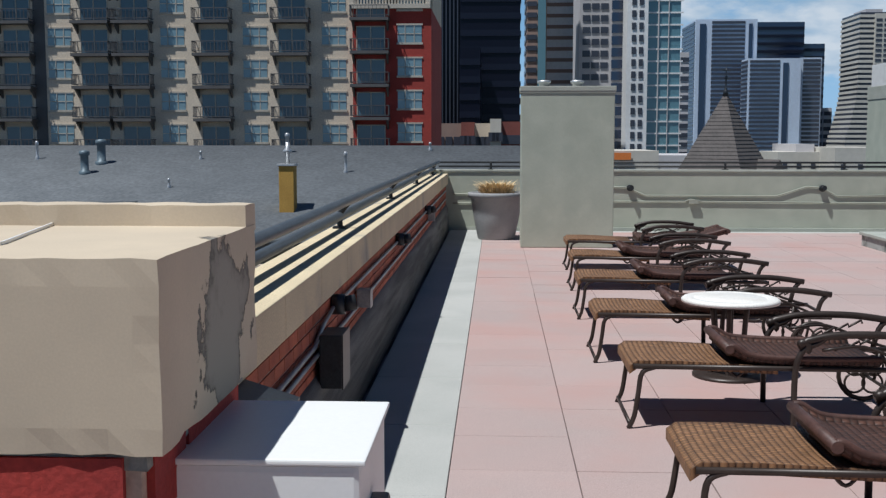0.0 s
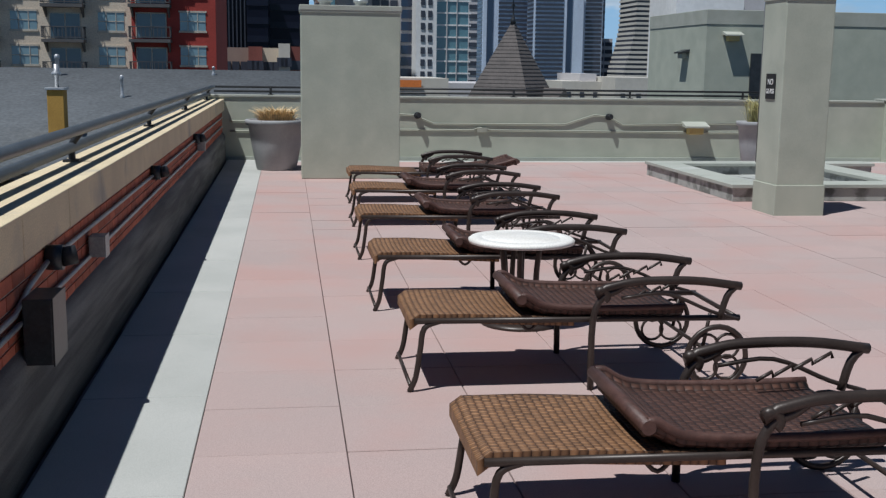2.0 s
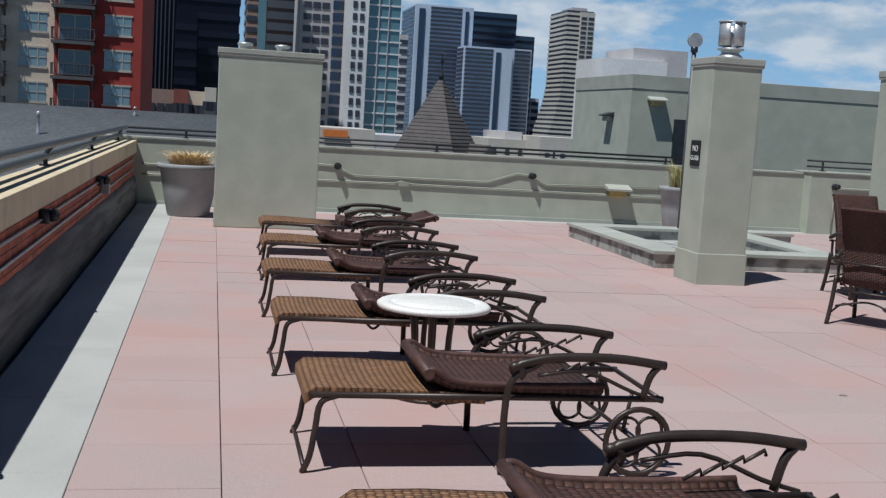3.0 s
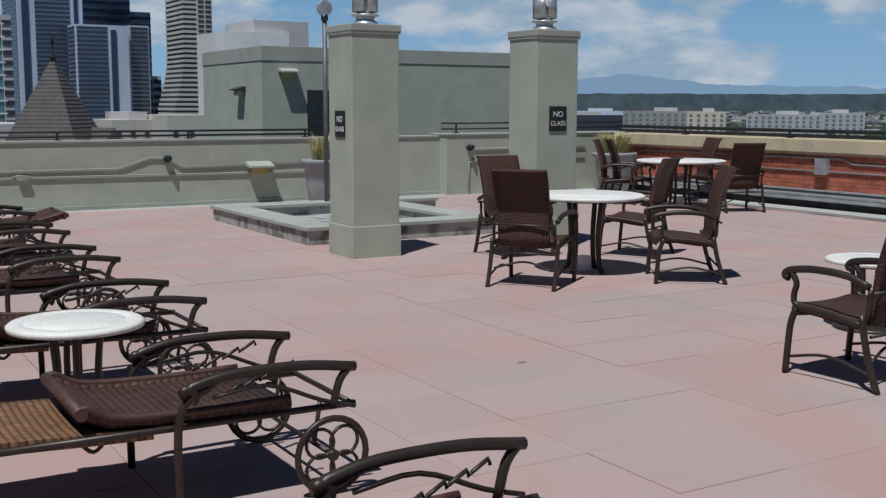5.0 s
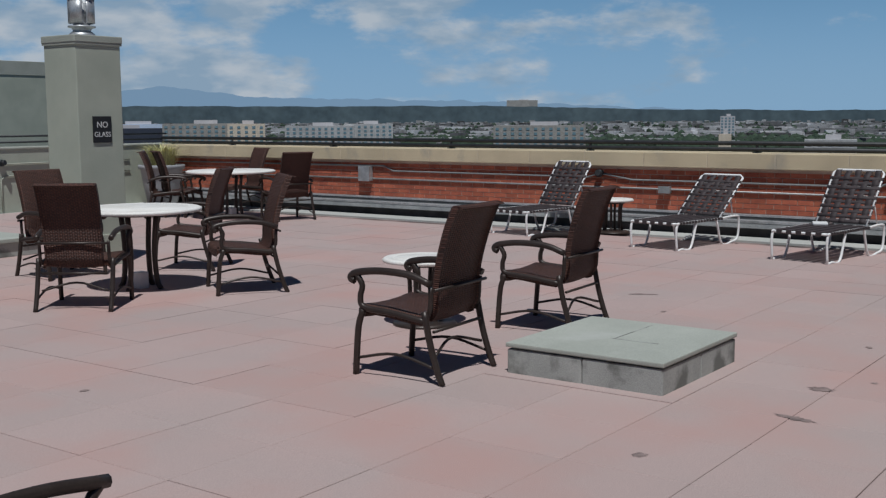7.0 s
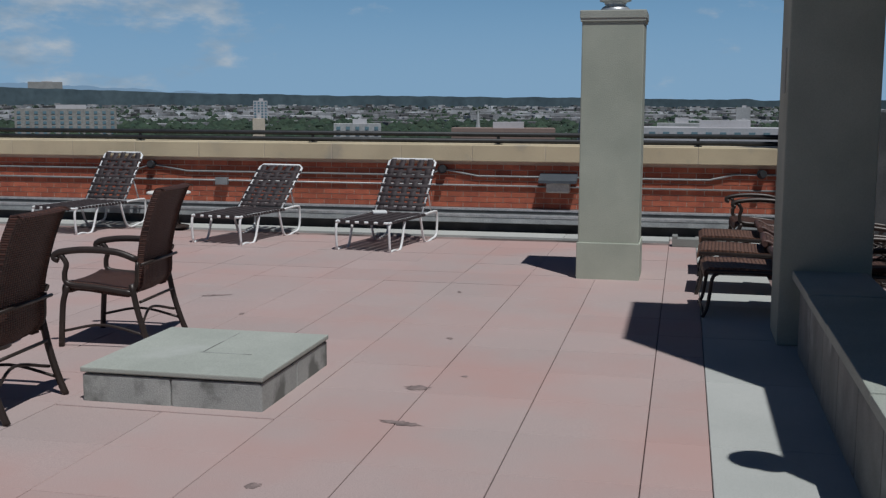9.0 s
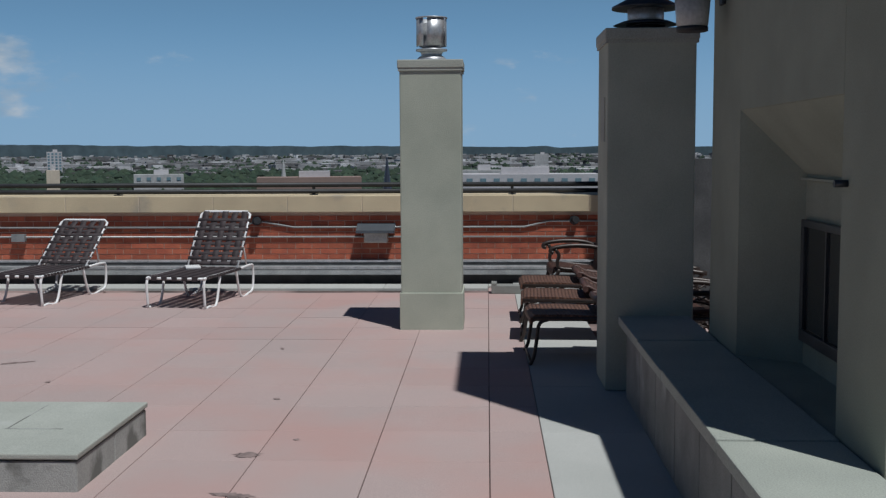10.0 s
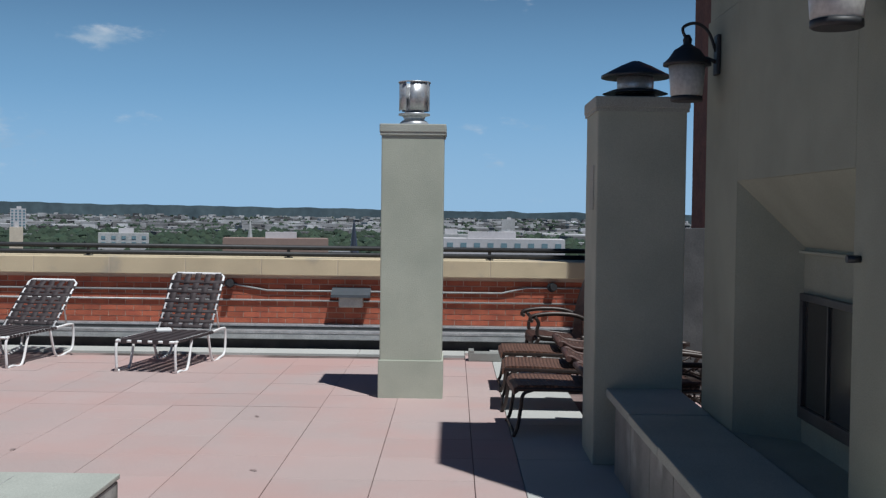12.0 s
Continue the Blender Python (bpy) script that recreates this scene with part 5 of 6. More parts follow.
# scuffs and dried puddle marks on the pavers
M_STAINMARK = material("dried_stain", (0.155, 0.118, 0.110), (0.30, 0.225, 0.21), rough=0.9, scale=14, grain=120, bump=0.0)
srng = random.Random(9)
for cx, cy, rx, ry, ang in ((5.91, 1.13, 0.11, 0.035, 78), (6.59, 1.21, 0.05, 0.07, 10), (9.08, 3.51, 0.12, 0.03, -60), (8.4, 3.0, 0.03, 0.02, 0), (6.9, 1.0, 0.02, 0.02, 0), (7.9, 1.3, 0.03, 0.02, 30), (4.9, 1.5, 0.04, 0.03, 0), (4.2, 4.6, 0.03, 0.02, 0), (9.7, 1.6, 0.04, 0.015, 20)):
    bm = bmesh.new()
    ring = [bm.verts.new((rx * math.cos(math.pi * k / 18) * srng.uniform(0.7, 1.2), ry * math.sin(math.pi * k / 18) * srng.uniform(0.6, 1.3), 0)) for k in range(36)]
    bm.faces.new(ring)
    o = part("stain", bm, M_STAINMARK, floor)
    o.matrix_basis = pose(cx, cy, 0.0022, 0, 0, ang)

# ---- the city beyond ----
EYE_Y = -2.76
GZ = -30.0
ground = tagged(part("ground", boxes(((-4000, -4000, GZ - 1), (4700, 4700, GZ))), M_GROUND), "distant city ground with streets and green yards", "ground", kind="structure")


def own_building():
    bm = boxes(((-1.10, -12, GZ), (14.75, N_IN + 0.25, -0.46)))
    return tagged(part("building_below", bm, M_FLAT_RED), "brick building under the roof terrace", "building", kind="structure")


own_building()

# shingle roof of the neighbouring block
roof = thing("neighbour_house", "neighbouring block with a long grey shingle roof", "house")
SL = 0.25


def roof_z(y):
    return 1.15 - SL * (57.2 - y)


bm = bmesh.new()
rows = [[(x, y, roof_z(y)) for x in (-75, 1.6)] for y in (41.9, 57.2)]
slab(bm, rows, 0.3)
part("roof", bm, M_SHINGLE, roof, "grey asphalt shingle slope")
bm = bmesh.new()
slab(bm, [[(-75, y, roof_z(y)), (x, y, roof_z(y))] for y, x in ((21.0, -34.0), (41.88, -13.4))], 0.3)
part("lower_roof", bm, M_SHINGLE, roof, "grey shingle slope of the side wing")
bm = bmesh.new()
slab(bm, [[(x, y, z) for x in (-75, 1.6)] for y, z in ((57.2, 1.15), (75, -4))], 0.3)
part("rear_slope", bm, M_SHINGLE, roof)
part("wall", boxes(((-74, 41.6, GZ), (1.3, 73, -3.6))), M_FLAT_TAN, roof)
# tan flue stack with a steel cap
def stack(xr, zr, w, h, mat, name, label):
    d = (1.6 - 1.15 + SL * (57.2 - EYE_Y)) / (SL - zr)
    x, y = xr * d, EYE_Y + d
    ob = thing(name, label, "chimney", "", pose(x, y, roof_z(y)))
    return ob


ob = stack(-0.190, -0.066, 0.65, 2.0, None, "roof_chimney", "ochre rendered chimney with a steel cap on the shingle roof")
part("shaft", boxes(((-0.33, -0.4, -0.6), (0.33, 0.4, 1.95)), bevel=0.02), M_OCHRE, ob)
part("cap", boxes(((-0.40, -0.47, 1.95), (0.40, 0.47, 2.05)), bevel=0.02), M_STEEL, ob)
bm = bmesh.new(); lathe(bm, [(0.1, 2.05), (0.1, 2.5), (0.2, 2.55), (0.2, 2.65), (0.1, 2.75), (0.1, 3.0)], 12)
part("flue", bm, M_STEEL, ob)
for xr, zr, r, h in ((-0.378, -0.033, 0.2, 1.1), (-0.362, -0.024, 0.22, 1.2), (-0.137, -0.032, 0.07, 1.0), (-0.422, -0.02, 0.07, 0.9), (-0.19, -0.014, 0.1, 1.0), (-0.27, -0.02, 0.06, 0.4), (-0.30, -0.046, 0.06, 0.4), (-0.06, -0.012, 0.06, 0.4)):
    ob = stack(xr, zr, 0, 0, None, "roof_vent", "grey metal vent pipe on the shingle roof")
    tagged(ob, category="vent")
    bm = bmesh.new(); lathe(bm, [(r * 1.5, -0.2), (r * 1.5, 0.1), (r, 0.15), (r, h * 0.8), (r * 1.3, h * 0.82), (r * 1.3, h), (r * 0.5, h + 0.05)], 12)
    part("pipe", bm, M_VENT if r > 0.15 else M_STEEL, ob)


dm = stack(-0.385, -0.078, 0, 0, None, "roof_dormer", "small flat-topped dormer with ochre cheeks on the shingle roof")
tagged(dm, category="dormer")
bm = bmesh.new()
v = [bm.verts.new(p) for x in (-1.3, 1.3) for p in ((x, -2.2, -1.1), (x, -2.2, 0.42), (x, 2.4, 0.60), (x, 2.4, 0.2))]
for f in ((0, 1, 2, 3), (4, 7, 6, 5), (0, 4, 5, 1), (1, 5, 6, 2), (2, 6, 7, 3), (3, 7, 4, 0)):
    bm.faces.new([v[i] for i in f])
part("cheek", bm, M_OCHRE, dm, "ochre rendered cheek")
bm = bmesh.new()
slab(bm, [[(x, y, z) for x in (-1.75, 1.75)] for y, z in ((-2.7, 0.55), (2.6, 0.76))], 0.16)
part("dormer_roof", bm, M_SHINGLE, dm, "shallow grey roof sheet")
part("gutter", tubes([(-13.3, 41.85, roof_z(41.9) - 0.05), (1.6, 41.85, roof_z(41.9) - 0.05)], r=0.12), M_DARKMETAL, roof)
low = thing("courtyard_wing", "lower dark brick wing below the shingle roof", "building")
part("wall", boxes(((-70, 14, GZ), (-2.5, 34, -9.0))), M_TOWER_BROWN, low)
part("roof", boxes(((-70.3, 13.7, -9.0), (-2.2, 34.3, -8.7))), M_MEMBRANE, low)

# balconied flats
def box_mesh(name, mat, *lh):
    return mesh_of(name, boxes(*lh), mat)


FD = 102.0
px_x = lambda u: (u - 878) / 1953 * FD
FYW = EYE_Y + FD
flats = thing("apartment_building", "tan apartment block with metal balconies and a red corner bay", "building")
part("wall", boxes(((-75, FYW, GZ), (-0.129 * FD, FYW + 18, 24))), M_FLAT_TAN, flats)
# flat dark strip on the wall face, painted shade of a set-back bay
part("recess", boxes(((px_x(55), FYW - 0.02, GZ), (px_x(76), FYW + 0.2, 24))), M_BALC, flats)
part("red_bay", boxes(((-0.129 * FD, FYW - 0.5, GZ), (-0.0585 * FD, FYW + 18, 13.2))), M_FLAT_RED, flats)
part("red_bay_top", boxes(((-0.129 * FD, FYW + 1.5, 13.2), (-0.0585 * FD, FYW + 18, 24))), M_FLAT_TAN, flats)
part("cornice", boxes(((-0.131 * FD, FYW - 0.9, 13.2), (-0.0592 * FD, FYW + 1.5, 13.6)), ((-0.131 * FD, FYW - 0.7, 14.5), (-0.0592 * FD, FYW + 1.5, 14.7)), ((-0.131 * FD, FYW - 0.75, 13.6), (-0.1275 * FD, FYW - 0.3, 14.5)), ((-0.0628 * FD, FYW - 0.75, 13.6), (-0.0592 * FD, FYW - 0.3, 14.5))), M_TRIM, flats)
WIN_ME = box_mesh("window", M_GLASS, ((-1.1, -0.03, 0.0), (1.1, 0.05, 1.55)))
FRAME_ME = box_mesh("window_frame", M_TRIM, ((-1.2, -0.10, -0.18), (1.2, 0.03, 0.0)), ((-1.2, -0.08, 1.55), (1.2, 0.03, 1.70)), ((-0.45, -0.07, 0), (-0.38, 0.03, 1.55)), ((0.38, -0.07, 0), (0.45, 0.03, 1.55)), ((-1.1, -0.07, 0.75), (1.1, 0.03, 0.82)))
DOOR_ME = box_mesh("balcony_door", M_GLASS_DIM, ((-1.25, -0.03, 0.1), (1.25, 0.05, 2.2)))
slab_bm = boxes(((-1.75, -1.5, -0.28), (1.75, 0.0, 0.0)))
bb = bmesh.new()
for z in (1.0, 0.12):
    box(bb, (-1.75, -1.52, z), (1.75, -1.46, z + 0.07))
    for s in (-1, 1):
        box(bb, (s * 1.72 - 0.03, -1.5, z), (s * 1.72 + 0.03, 0, z + 0.07))
for k in range(11):
    x = -1.72 + 3.44 * k / 10
    box(bb, (x - 0.02, -1.51, 0.1), (x + 0.02, -1.47, 1.0))
for k in range(1, 6):
    for s in (-1, 1):
        box(bb, (s * 1.72 - 0.02, -1.5 + 0.25 * k, 0.1), (s * 1.72 + 0.02, -1.46 + 0.25 * k, 1.0))
RAILING_ME = mesh_of("railing", bb, M_BALC)
BALC_ME = mesh_of("balcony", slab_bm, M_BALC)
bracket = bmesh.new()
bv = [bracket.verts.new(p) for x in (-0.08, 0.08) for p in ((x, 0, -0.28), (x, -1.2, -0.28), (x, 0, -1.1))]
for f in ((0, 1, 2), (3, 5, 4), (0, 3, 4, 1), (1, 4, 5, 2), (2, 5, 3, 0)):
    bracket.faces.new([bv[i] for i in f])
BRACKET_ME = mesh_of("bracket", bracket, M_BALC)
JAMB_ME = box_mesh("door_frame", M_TRIM, ((-1.32, -0.08, 0.1), (-1.24, 0.03, 2.28)), ((1.24, -0.08, 0.1), (1.32, 0.03, 2.28)), ((-0.05, -0.07, 0.1), (0.05, 0.03, 2.2)), ((-1.32, -0.08, 2.2), (1.32, 0.03, 2.30)))


def balcony_at(x, y, z):
    b = shared("balcony", BALC_ME, flats, pose(x, y, z))
    shared("railing", RAILING_ME, b)["kind"] = "stuff"
    shared("balcony_door", DOOR_ME, b)
    shared("door_frame", JAMB_ME, b)
    for sx in (-1.55, 1.55):
        shared("bracket", BRACKET_ME, b, pose(sx, 0, 0))


ST = 2.97
for row in range(-1, 7):
    z = 1.6 + (240 - 207) / 1953 * FD + row * ST
    for u in (-145, -45, 25, 165, 238, 380, 518):
        x = px_x(u)
        balcony_at(x, FYW, z)
    for u in (-200, -90, 102, 305, 452, 592):
        w = shared("window", WIN_ME, flats, pose(px_x(u), FYW, z + 0.80))
        shared("window_frame", FRAME_ME, w, pose(0, 0, 0))
    if row < 4:
        balcony_at(px_x(658), FYW - 0.5, z + 0.1)
        w = shared("window", WIN_ME, flats, pose(px_x(726), FYW - 0.5, z + 0.9))
        shared("window_frame", FRAME_ME, w, pose(0, 0, 0))

BALUSTER_ME = box_mesh("baluster", M_TRIM, ((-0.07, -0.07, 0), (0.07, 0.07, 0.9)))
for k in range(24):
    shared("baluster", BALUSTER_ME, flats, pose(-0.1265 * FD + 0.282 * k, FYW - 0.62, 13.6))


# towers: given by directions from the terrace, x over distance
def tower(label, xa, xb, top, D, mat, depth=30.0, bands=None, band_mat=None, fins=None, fin_mat=None, turn=0.0, name="office_tower"):
    """A tower with recessed window bands (height, gap) and upright strips (width, gap)."""
    w = (xb - xa) * D
    ob = thing(name, label, "building", "", pose((xa + xb) / 2 * D, EYE_Y + D, GZ, 0, 0, turn))
    h = 1.6 - GZ + top * D
    part("wall", boxes(((-w / 2, 0, 0), (w / 2, depth, h))), mat, ob)
    if bands:
        pitch, bh, u0, u1 = bands
        front = box_mesh("window_band", band_mat, ((-w / 2 + w * u0, -0.25, 0), (-w / 2 + w * u1, 0.1, bh)))
        side = box_mesh("side_window_band", band_mat, ((w / 2 - 0.1, depth * 0.06, 0), (w / 2 + 0.25, depth * 0.94, bh)))
        other = box_mesh("side_window_band", band_mat, ((-w / 2 - 0.25, depth * 0.06, 0), (-w / 2 + 0.1, depth * 0.94, bh)))
        z = h - pitch
        while z > 24 and z > h - 60 * pitch:
            shared("window_band", front, ob, pose(0, 0, z))
            shared("side_window_band", side if (xa + xb) < 0 else other, ob, pose(0, 0, z))
            z -= pitch
    if fins:
        for u0, u1 in fins:
            part("upright_strip", boxes(((-w / 2 + w * u0, -0.5, 0), (-w / 2 + w * u1, 0.1, h - 2))), fin_mat, ob)
    return ob


def window_grid(ob, w, h, n, pitch, ww, wh, mat, u0=0.0, u1=1.0, zmin=10):
    me = box_mesh("window", mat, ((-ww / 2, -0.2, 0), (ww / 2, 0.1, wh)))
    z = max(zmin, 22)
    while z < h - pitch * 0.8:
        for k in range(n):
            shared("window", me, ob, pose(-w / 2 + w * (u0 + (u1 - u0) * (k + 0.5) / n), 0, z))
        z += pitch


tower("tall black glass office tower", -0.0330, 0.0205, 0.30, 260, M_GLASS_BLACK, depth=40, bands=(3.9, 1.4, 0.0, 1.0), band_mat=M_GLASS_SPANDREL)
tower("dark grey ribbed office tower wing", -0.0545, -0.0332, 0.30, 262, M_GLASS_BLACK, depth=40, fins=[(0.08 + 0.16 * k, 0.13 + 0.16 * k) for k in range(6)], fin_mat=M_TOWER_DARK)
tower("lower black glass office block", -0.0335, -0.0150, 0.080, 250, M_GLASS_BLACK, depth=8, bands=(3.9, 1.4, 0.0, 1.0), band_mat=M_GLASS_SPANDREL)
tower("brown and teal apartment tower", 0.0265, 0.0440, 0.30, 330, M_TOWER_BROWN, depth=25, fins=((0.55, 0.95),), fin_mat=M_GLASS_TEAL, bands=(3.2, 1.4, 0.0, 0.5), band_mat=M_TOWER_DARK)
tower("pale tower with dark floor bands", 0.0440, 0.0700, 0.30, 340, M_TOWER_WHITE, depth=25, bands=(3.3, 1.05, 0.0, 1.0), band_mat=M_TOWER_BROWN)
t = tower("grey apartment tower with dark windows", 0.0730, 0.1150, 0.30, 300, M_TOWER_GREY, depth=25)
window_grid(t, 0.042 * 300, 120, 3, 3.1, 2.0, 1.6, M_TOWER_DARK, 0.05, 0.62)
window_grid(t, 0.042 * 300, 120, 1, 3.1, 3.6, 2.3, M_GLASS_NAVY, 0.66, 0.98)
t = tower("white and glass condominium tower with balconies", 0.1150, 0.1335, 0.30, 290, M_TOWER_WHITE, depth=22)
window_grid(t, 0.0185 * 290, 120, 2, 3.1, 1.1, 1.7, M_TOWER_DARK, 0.15, 0.85)
t = tower("teal glass condominium tower with balconies", 0.1335, 0.1620, 0.30, 292, M_GLASS_TEAL, depth=20, bands=(3.1, 0.4, -0.02, 1.08), band_mat=M_TOWER_WHITE, fins=((0.30, 0.33), (0.62, 0.64)), fin_mat=M_TOWER_GREY)
tower("narrow grey office tower", 0.1625, 0.1700, 0.075, 420, M_TOWER_GREY, bands=(3.5, 1.6, 0, 1), band_mat=M_TOWER_DARK)
tower("pale blue office tower with fine dark bands", 0.1755, 0.2290, 0.1035, 520, M_TOWER_BLUE, depth=40, bands=(1.95, 1.15, 0.26, 0.80), band_mat=M_TOWER_DARK, fins=((0.06, 0.16), (0.86, 0.92)), fin_mat=M_GLASS_NAVY)
tower("navy blue glass office tower", 0.2290, 0.2700, 0.101, 560, M_GLASS_NAVY, depth=40, bands=(3.8, 1.5, 0.0, 1.0), band_mat=M_GLASS_SPANDREL)
tower("navy glass office tower shoulder", 0.2700, 0.2880, 0.082, 565, M_GLASS_NAVY, depth=40, bands=(3.8, 1.5, 0.0, 1.0), band_mat=M_GLASS_SPANDREL)
tower("pale blue white-banded office tower", 0.2220, 0.2680, 0.0695, 500, M_TOWER_BLUE, depth=14, bands=(1.9, 1.05, 0.03, 0.60), band_mat=M_TOWER_DARK, fins=((0.66, 0.76),), fin_mat=M_GLASS_NAVY)
tower("white-banded office tower wing", 0.2680, 0.2860, 0.070, 505, M_TOWER_BLUE, depth=14, bands=(1.9, 1.2, 0.1, 0.95), band_mat=M_TOWER_DARK)
tower("small grey office tower", 0.2890, 0.2960, 0.026, 520, M_TOWER_GREY, bands=(3.5, 1.8, 0, 1), band_mat=M_TOWER_DARK)
# stepped, flaring banded tower
D = 480
ob = thing("office_tower", "cream banded tower that flares towards its base", "building", "", pose(0.3375 * D, EYE_Y + D, GZ))
h = 1.6 - GZ + 0.108 * D
z = 0.0
while z < h - 1:
    f = max(0.0, 1 - (z - 30) / 22) if z > 30 else 1.0
    lx = -9.6 - 4.6 * f ** 1.6
    part("floor_band", boxes(((lx, 0, z), (3.2, 26, z + 1.1))), M_TOWER_CREAM, ob)
    part("window_band", boxes(((lx + 0.4, 0.4, z + 1.1), (3.0, 25.6, z + 2.1))), M_TOWER_DARK, ob)
    z += 2.1
part("service_wing", boxes(((-3.4, -0.6, 0), (3.4, 26, h))), M_TOWER_CREAM, ob)
WING_ME = box_mesh("window", M_TOWER_DARK, ((0.0, -0.75, 0.0), (2.5, -0.5, 1.05)))
for k in range(26):
    for x in (-2.9, 0.4):
        shared("window", WING_ME, ob, pose(x, 0, h - 3.2 - 2.1 * k))
part("roof_plant", boxes(((-6, 4, h), (1, 20, h + 2.2))), M_TOWER_GREY, ob)
# low pale blocks and street fronts
M_TOWN_RED = material("townhouse_brick", (0.24, 0.075, 0.06), (0.19, 0.06, 0.05), rough=0.9, scale=0.4, grain=8, bump=0.0)
for k, (xa, xb, top, D, mat, lab) in enumerate(((0.2500, 0.300, -0.013, 230, M_TOWER_CREAM, "low pale building with flat roof"), (0.266, 0.282, -0.006, 233, M_TOWER_GREY, "penthouse storey on a flat roof"), (0.30, 0.345, -0.009, 220, M_TOWER_CREAM, "low pale building with parapet"), (0.355, 0.42, 0.068, 260, M_TOWER_WHITE, "plain white office block wall"), (0.385, 0.44, 0.079, 262, M_TOWER_GREY, "grey office block with rooftop plant"), (0.095, 0.145, -0.012, 160, M_TOWER_CREAM, "low cream street building with sign"), (0.145, 0.20, -0.016, 165, M_TOWER_GREY, "low grey flat-roofed street building"), (-0.054, -0.032, 0.0125, 150, M_TOWER_BROWN, "dark red brick townhouse with windows"), (-0.032, -0.020, 0.0135, 149, M_TOWN_RED, "muted red brick townhouse with small windows"), (-0.020, -0.006, 0.0125, 150, M_FLAT_TAN, "tan townhouse with dark windows"), (-0.006, 0.004, 0.0165, 148, M_TOWER_CREAM, "cream rendered townhouse with small windows"), (0.004, 0.022, 0.014, 149, M_TOWN_RED, "muted red brick townhouse beside the chimney"))):
    t = tower(lab, xa, xb, top, D, mat, depth=20, name="low_building")
    if top < 0.05:
        window_grid(t, (xb - xa) * D, 1.6 - GZ + top * D, max(3, int((xb - xa) * D / 2.6)), 3.2, 0.9, 1.2, M_TOWER_DARK, zmin=(1.6 - GZ + top * D) - 9.4)
part("fascia_sign", boxes(((0.098 * 160, EYE_Y + 159.4, -1.6), (0.12 * 160, EYE_Y + 159.8, -0.6))), M_ORANGE, bpy.data.objects["low_building.005"]).matrix_parent_inverse = bpy.data.objects["low_building.005"].matrix_basis.inverted()

# slate spire
SD = 92.8
ob = thing("spire", "brown slate pyramid spire with a finial and dormer", "roof", "", pose(0.2029 * SD, EYE_Y + SD, 0, 0, 0, 53))
apex, low = 1.6 + 0.04 * SD, 1.6 - 0.045 * SD
nrow = 26
for k in range(nrow):
    bm = bmesh.new()
    a, b = k / nrow, (k + 1) / nrow
    ra, rb = 4.8 * a, 4.8 * b + 0.06
    za, zb = apex + (low - apex) * a, apex + (low - apex) * b
    for s in range(4):
        c0, s0, c1, s1 = (math.cos(radians(45 + 90 * s)), math.sin(radians(45 + 90 * s)), math.cos(radians(135 + 90 * s)), math.sin(radians(135 + 90 * s)))
        v = [bm.verts.new(p) for p in ((ra * c0, ra * s0, za), (ra * c1, ra * s1, za), (rb * c1, rb * s1, zb), (rb * c0, rb * s0, zb))]
        bm.faces.new(v)
    bmesh.ops.remove_doubles(bm, verts=bm.verts, dist=0.001)
    part("slate_course", bm, M_SLATE, ob)
bm = bmesh.new(); lathe(bm, [(0.25, apex - 0.3), (0.2, apex + 0.1), (0.08, apex + 0.3), (0.06, apex + 1.0), (0.2, apex + 1.15), (0.05, apex + 1.35), (0.03, apex + 2.0)], 8)
tube(bm, [(-0.7, 0, apex + 1.75), (0.7, 0, apex + 1.75)], 0.05, 6)
part("finial", bm, M_DARKMETAL, ob)
bm = bmesh.new()
v = [bm.verts.new(p) for p in ((1.9, -3.6, low), (4.7, -3.6, low), (3.7, -3.6, low + 2.4), (1.2, 1, low), (4.7, 1, low), (2.2, 1, low + 2.4))]
for f in ((0, 1, 2), (3, 4, 5), (0, 2, 5, 3), (1, 2, 5, 4)):
    bm.faces.new([v[i] for i in f])
part("dormer", bm, M_SLATE, ob).matrix_basis = pose(0, 0, 0, 0, 0, -53)
part("drum", boxes(((-4.2, -4.2, GZ), (4.2, 4.2, low + 0.05))), M_FLAT_TAN, ob)

# stair house on the roof beyond the north parapet
sh = thing("stair_house", "flat-roofed green rendered stair house with door and wall lamps", "building")
part("wall", boxes(((9.35, 21.9, -1.0), (17.6, 25.8, 2.52))), M_STUCCO, sh)
part("parapet", boxes(((9.335, 21.885, 2.52), (17.62, 25.82, 2.84)), bevel=0.01), M_STUCCO_TOP, sh)
part("door", boxes(((10.4, 21.86, -0.5), (11.4, 21.92, 1.90))), M_DARKMETAL, sh, "grey steel door")
part("number_plate", boxes(((11.0, 21.86, 2.0), (11.4, 21.89, 2.25)), bevel=0.004), M_WHITE, sh)
lower_roof = tagged(part("floor_lower_roof", boxes(((-1.28, N_IN + 0.26, -1.2), (20, 40, -1.0))), M_MEMBRANE), "lower flat roof beyond the parapet", "roof", kind="structure")

# distance: blocks, trees, hills and mountains
crng = random.Random(11)
verts, faces = [], []


def rise(x, y):
    """The plain climbs gently to the foot of the hills."""
    return 11.0 * max(0.0, min(1.0, (math.hypot(x, y) - 1500) / 2300)) ** 1.3


def add_block(x, y, w, d, h, turn):
    c, s = math.cos(turn), math.sin(turn)
    n = len(verts)
    for dz in (GZ, GZ + h + rise(x, y)):
        for ux, uy in ((-w, -d), (w, -d), (w, d), (-w, d)):
            verts.append((x + ux * c - uy * s, y + ux * s + uy * c, dz))
    for f in ((0, 1, 5, 4), (1, 2, 6, 5), (2, 3, 7, 6), (3, 0, 4, 7), (4, 5, 6, 7)):
        faces.append(tuple(n + i for i in f))


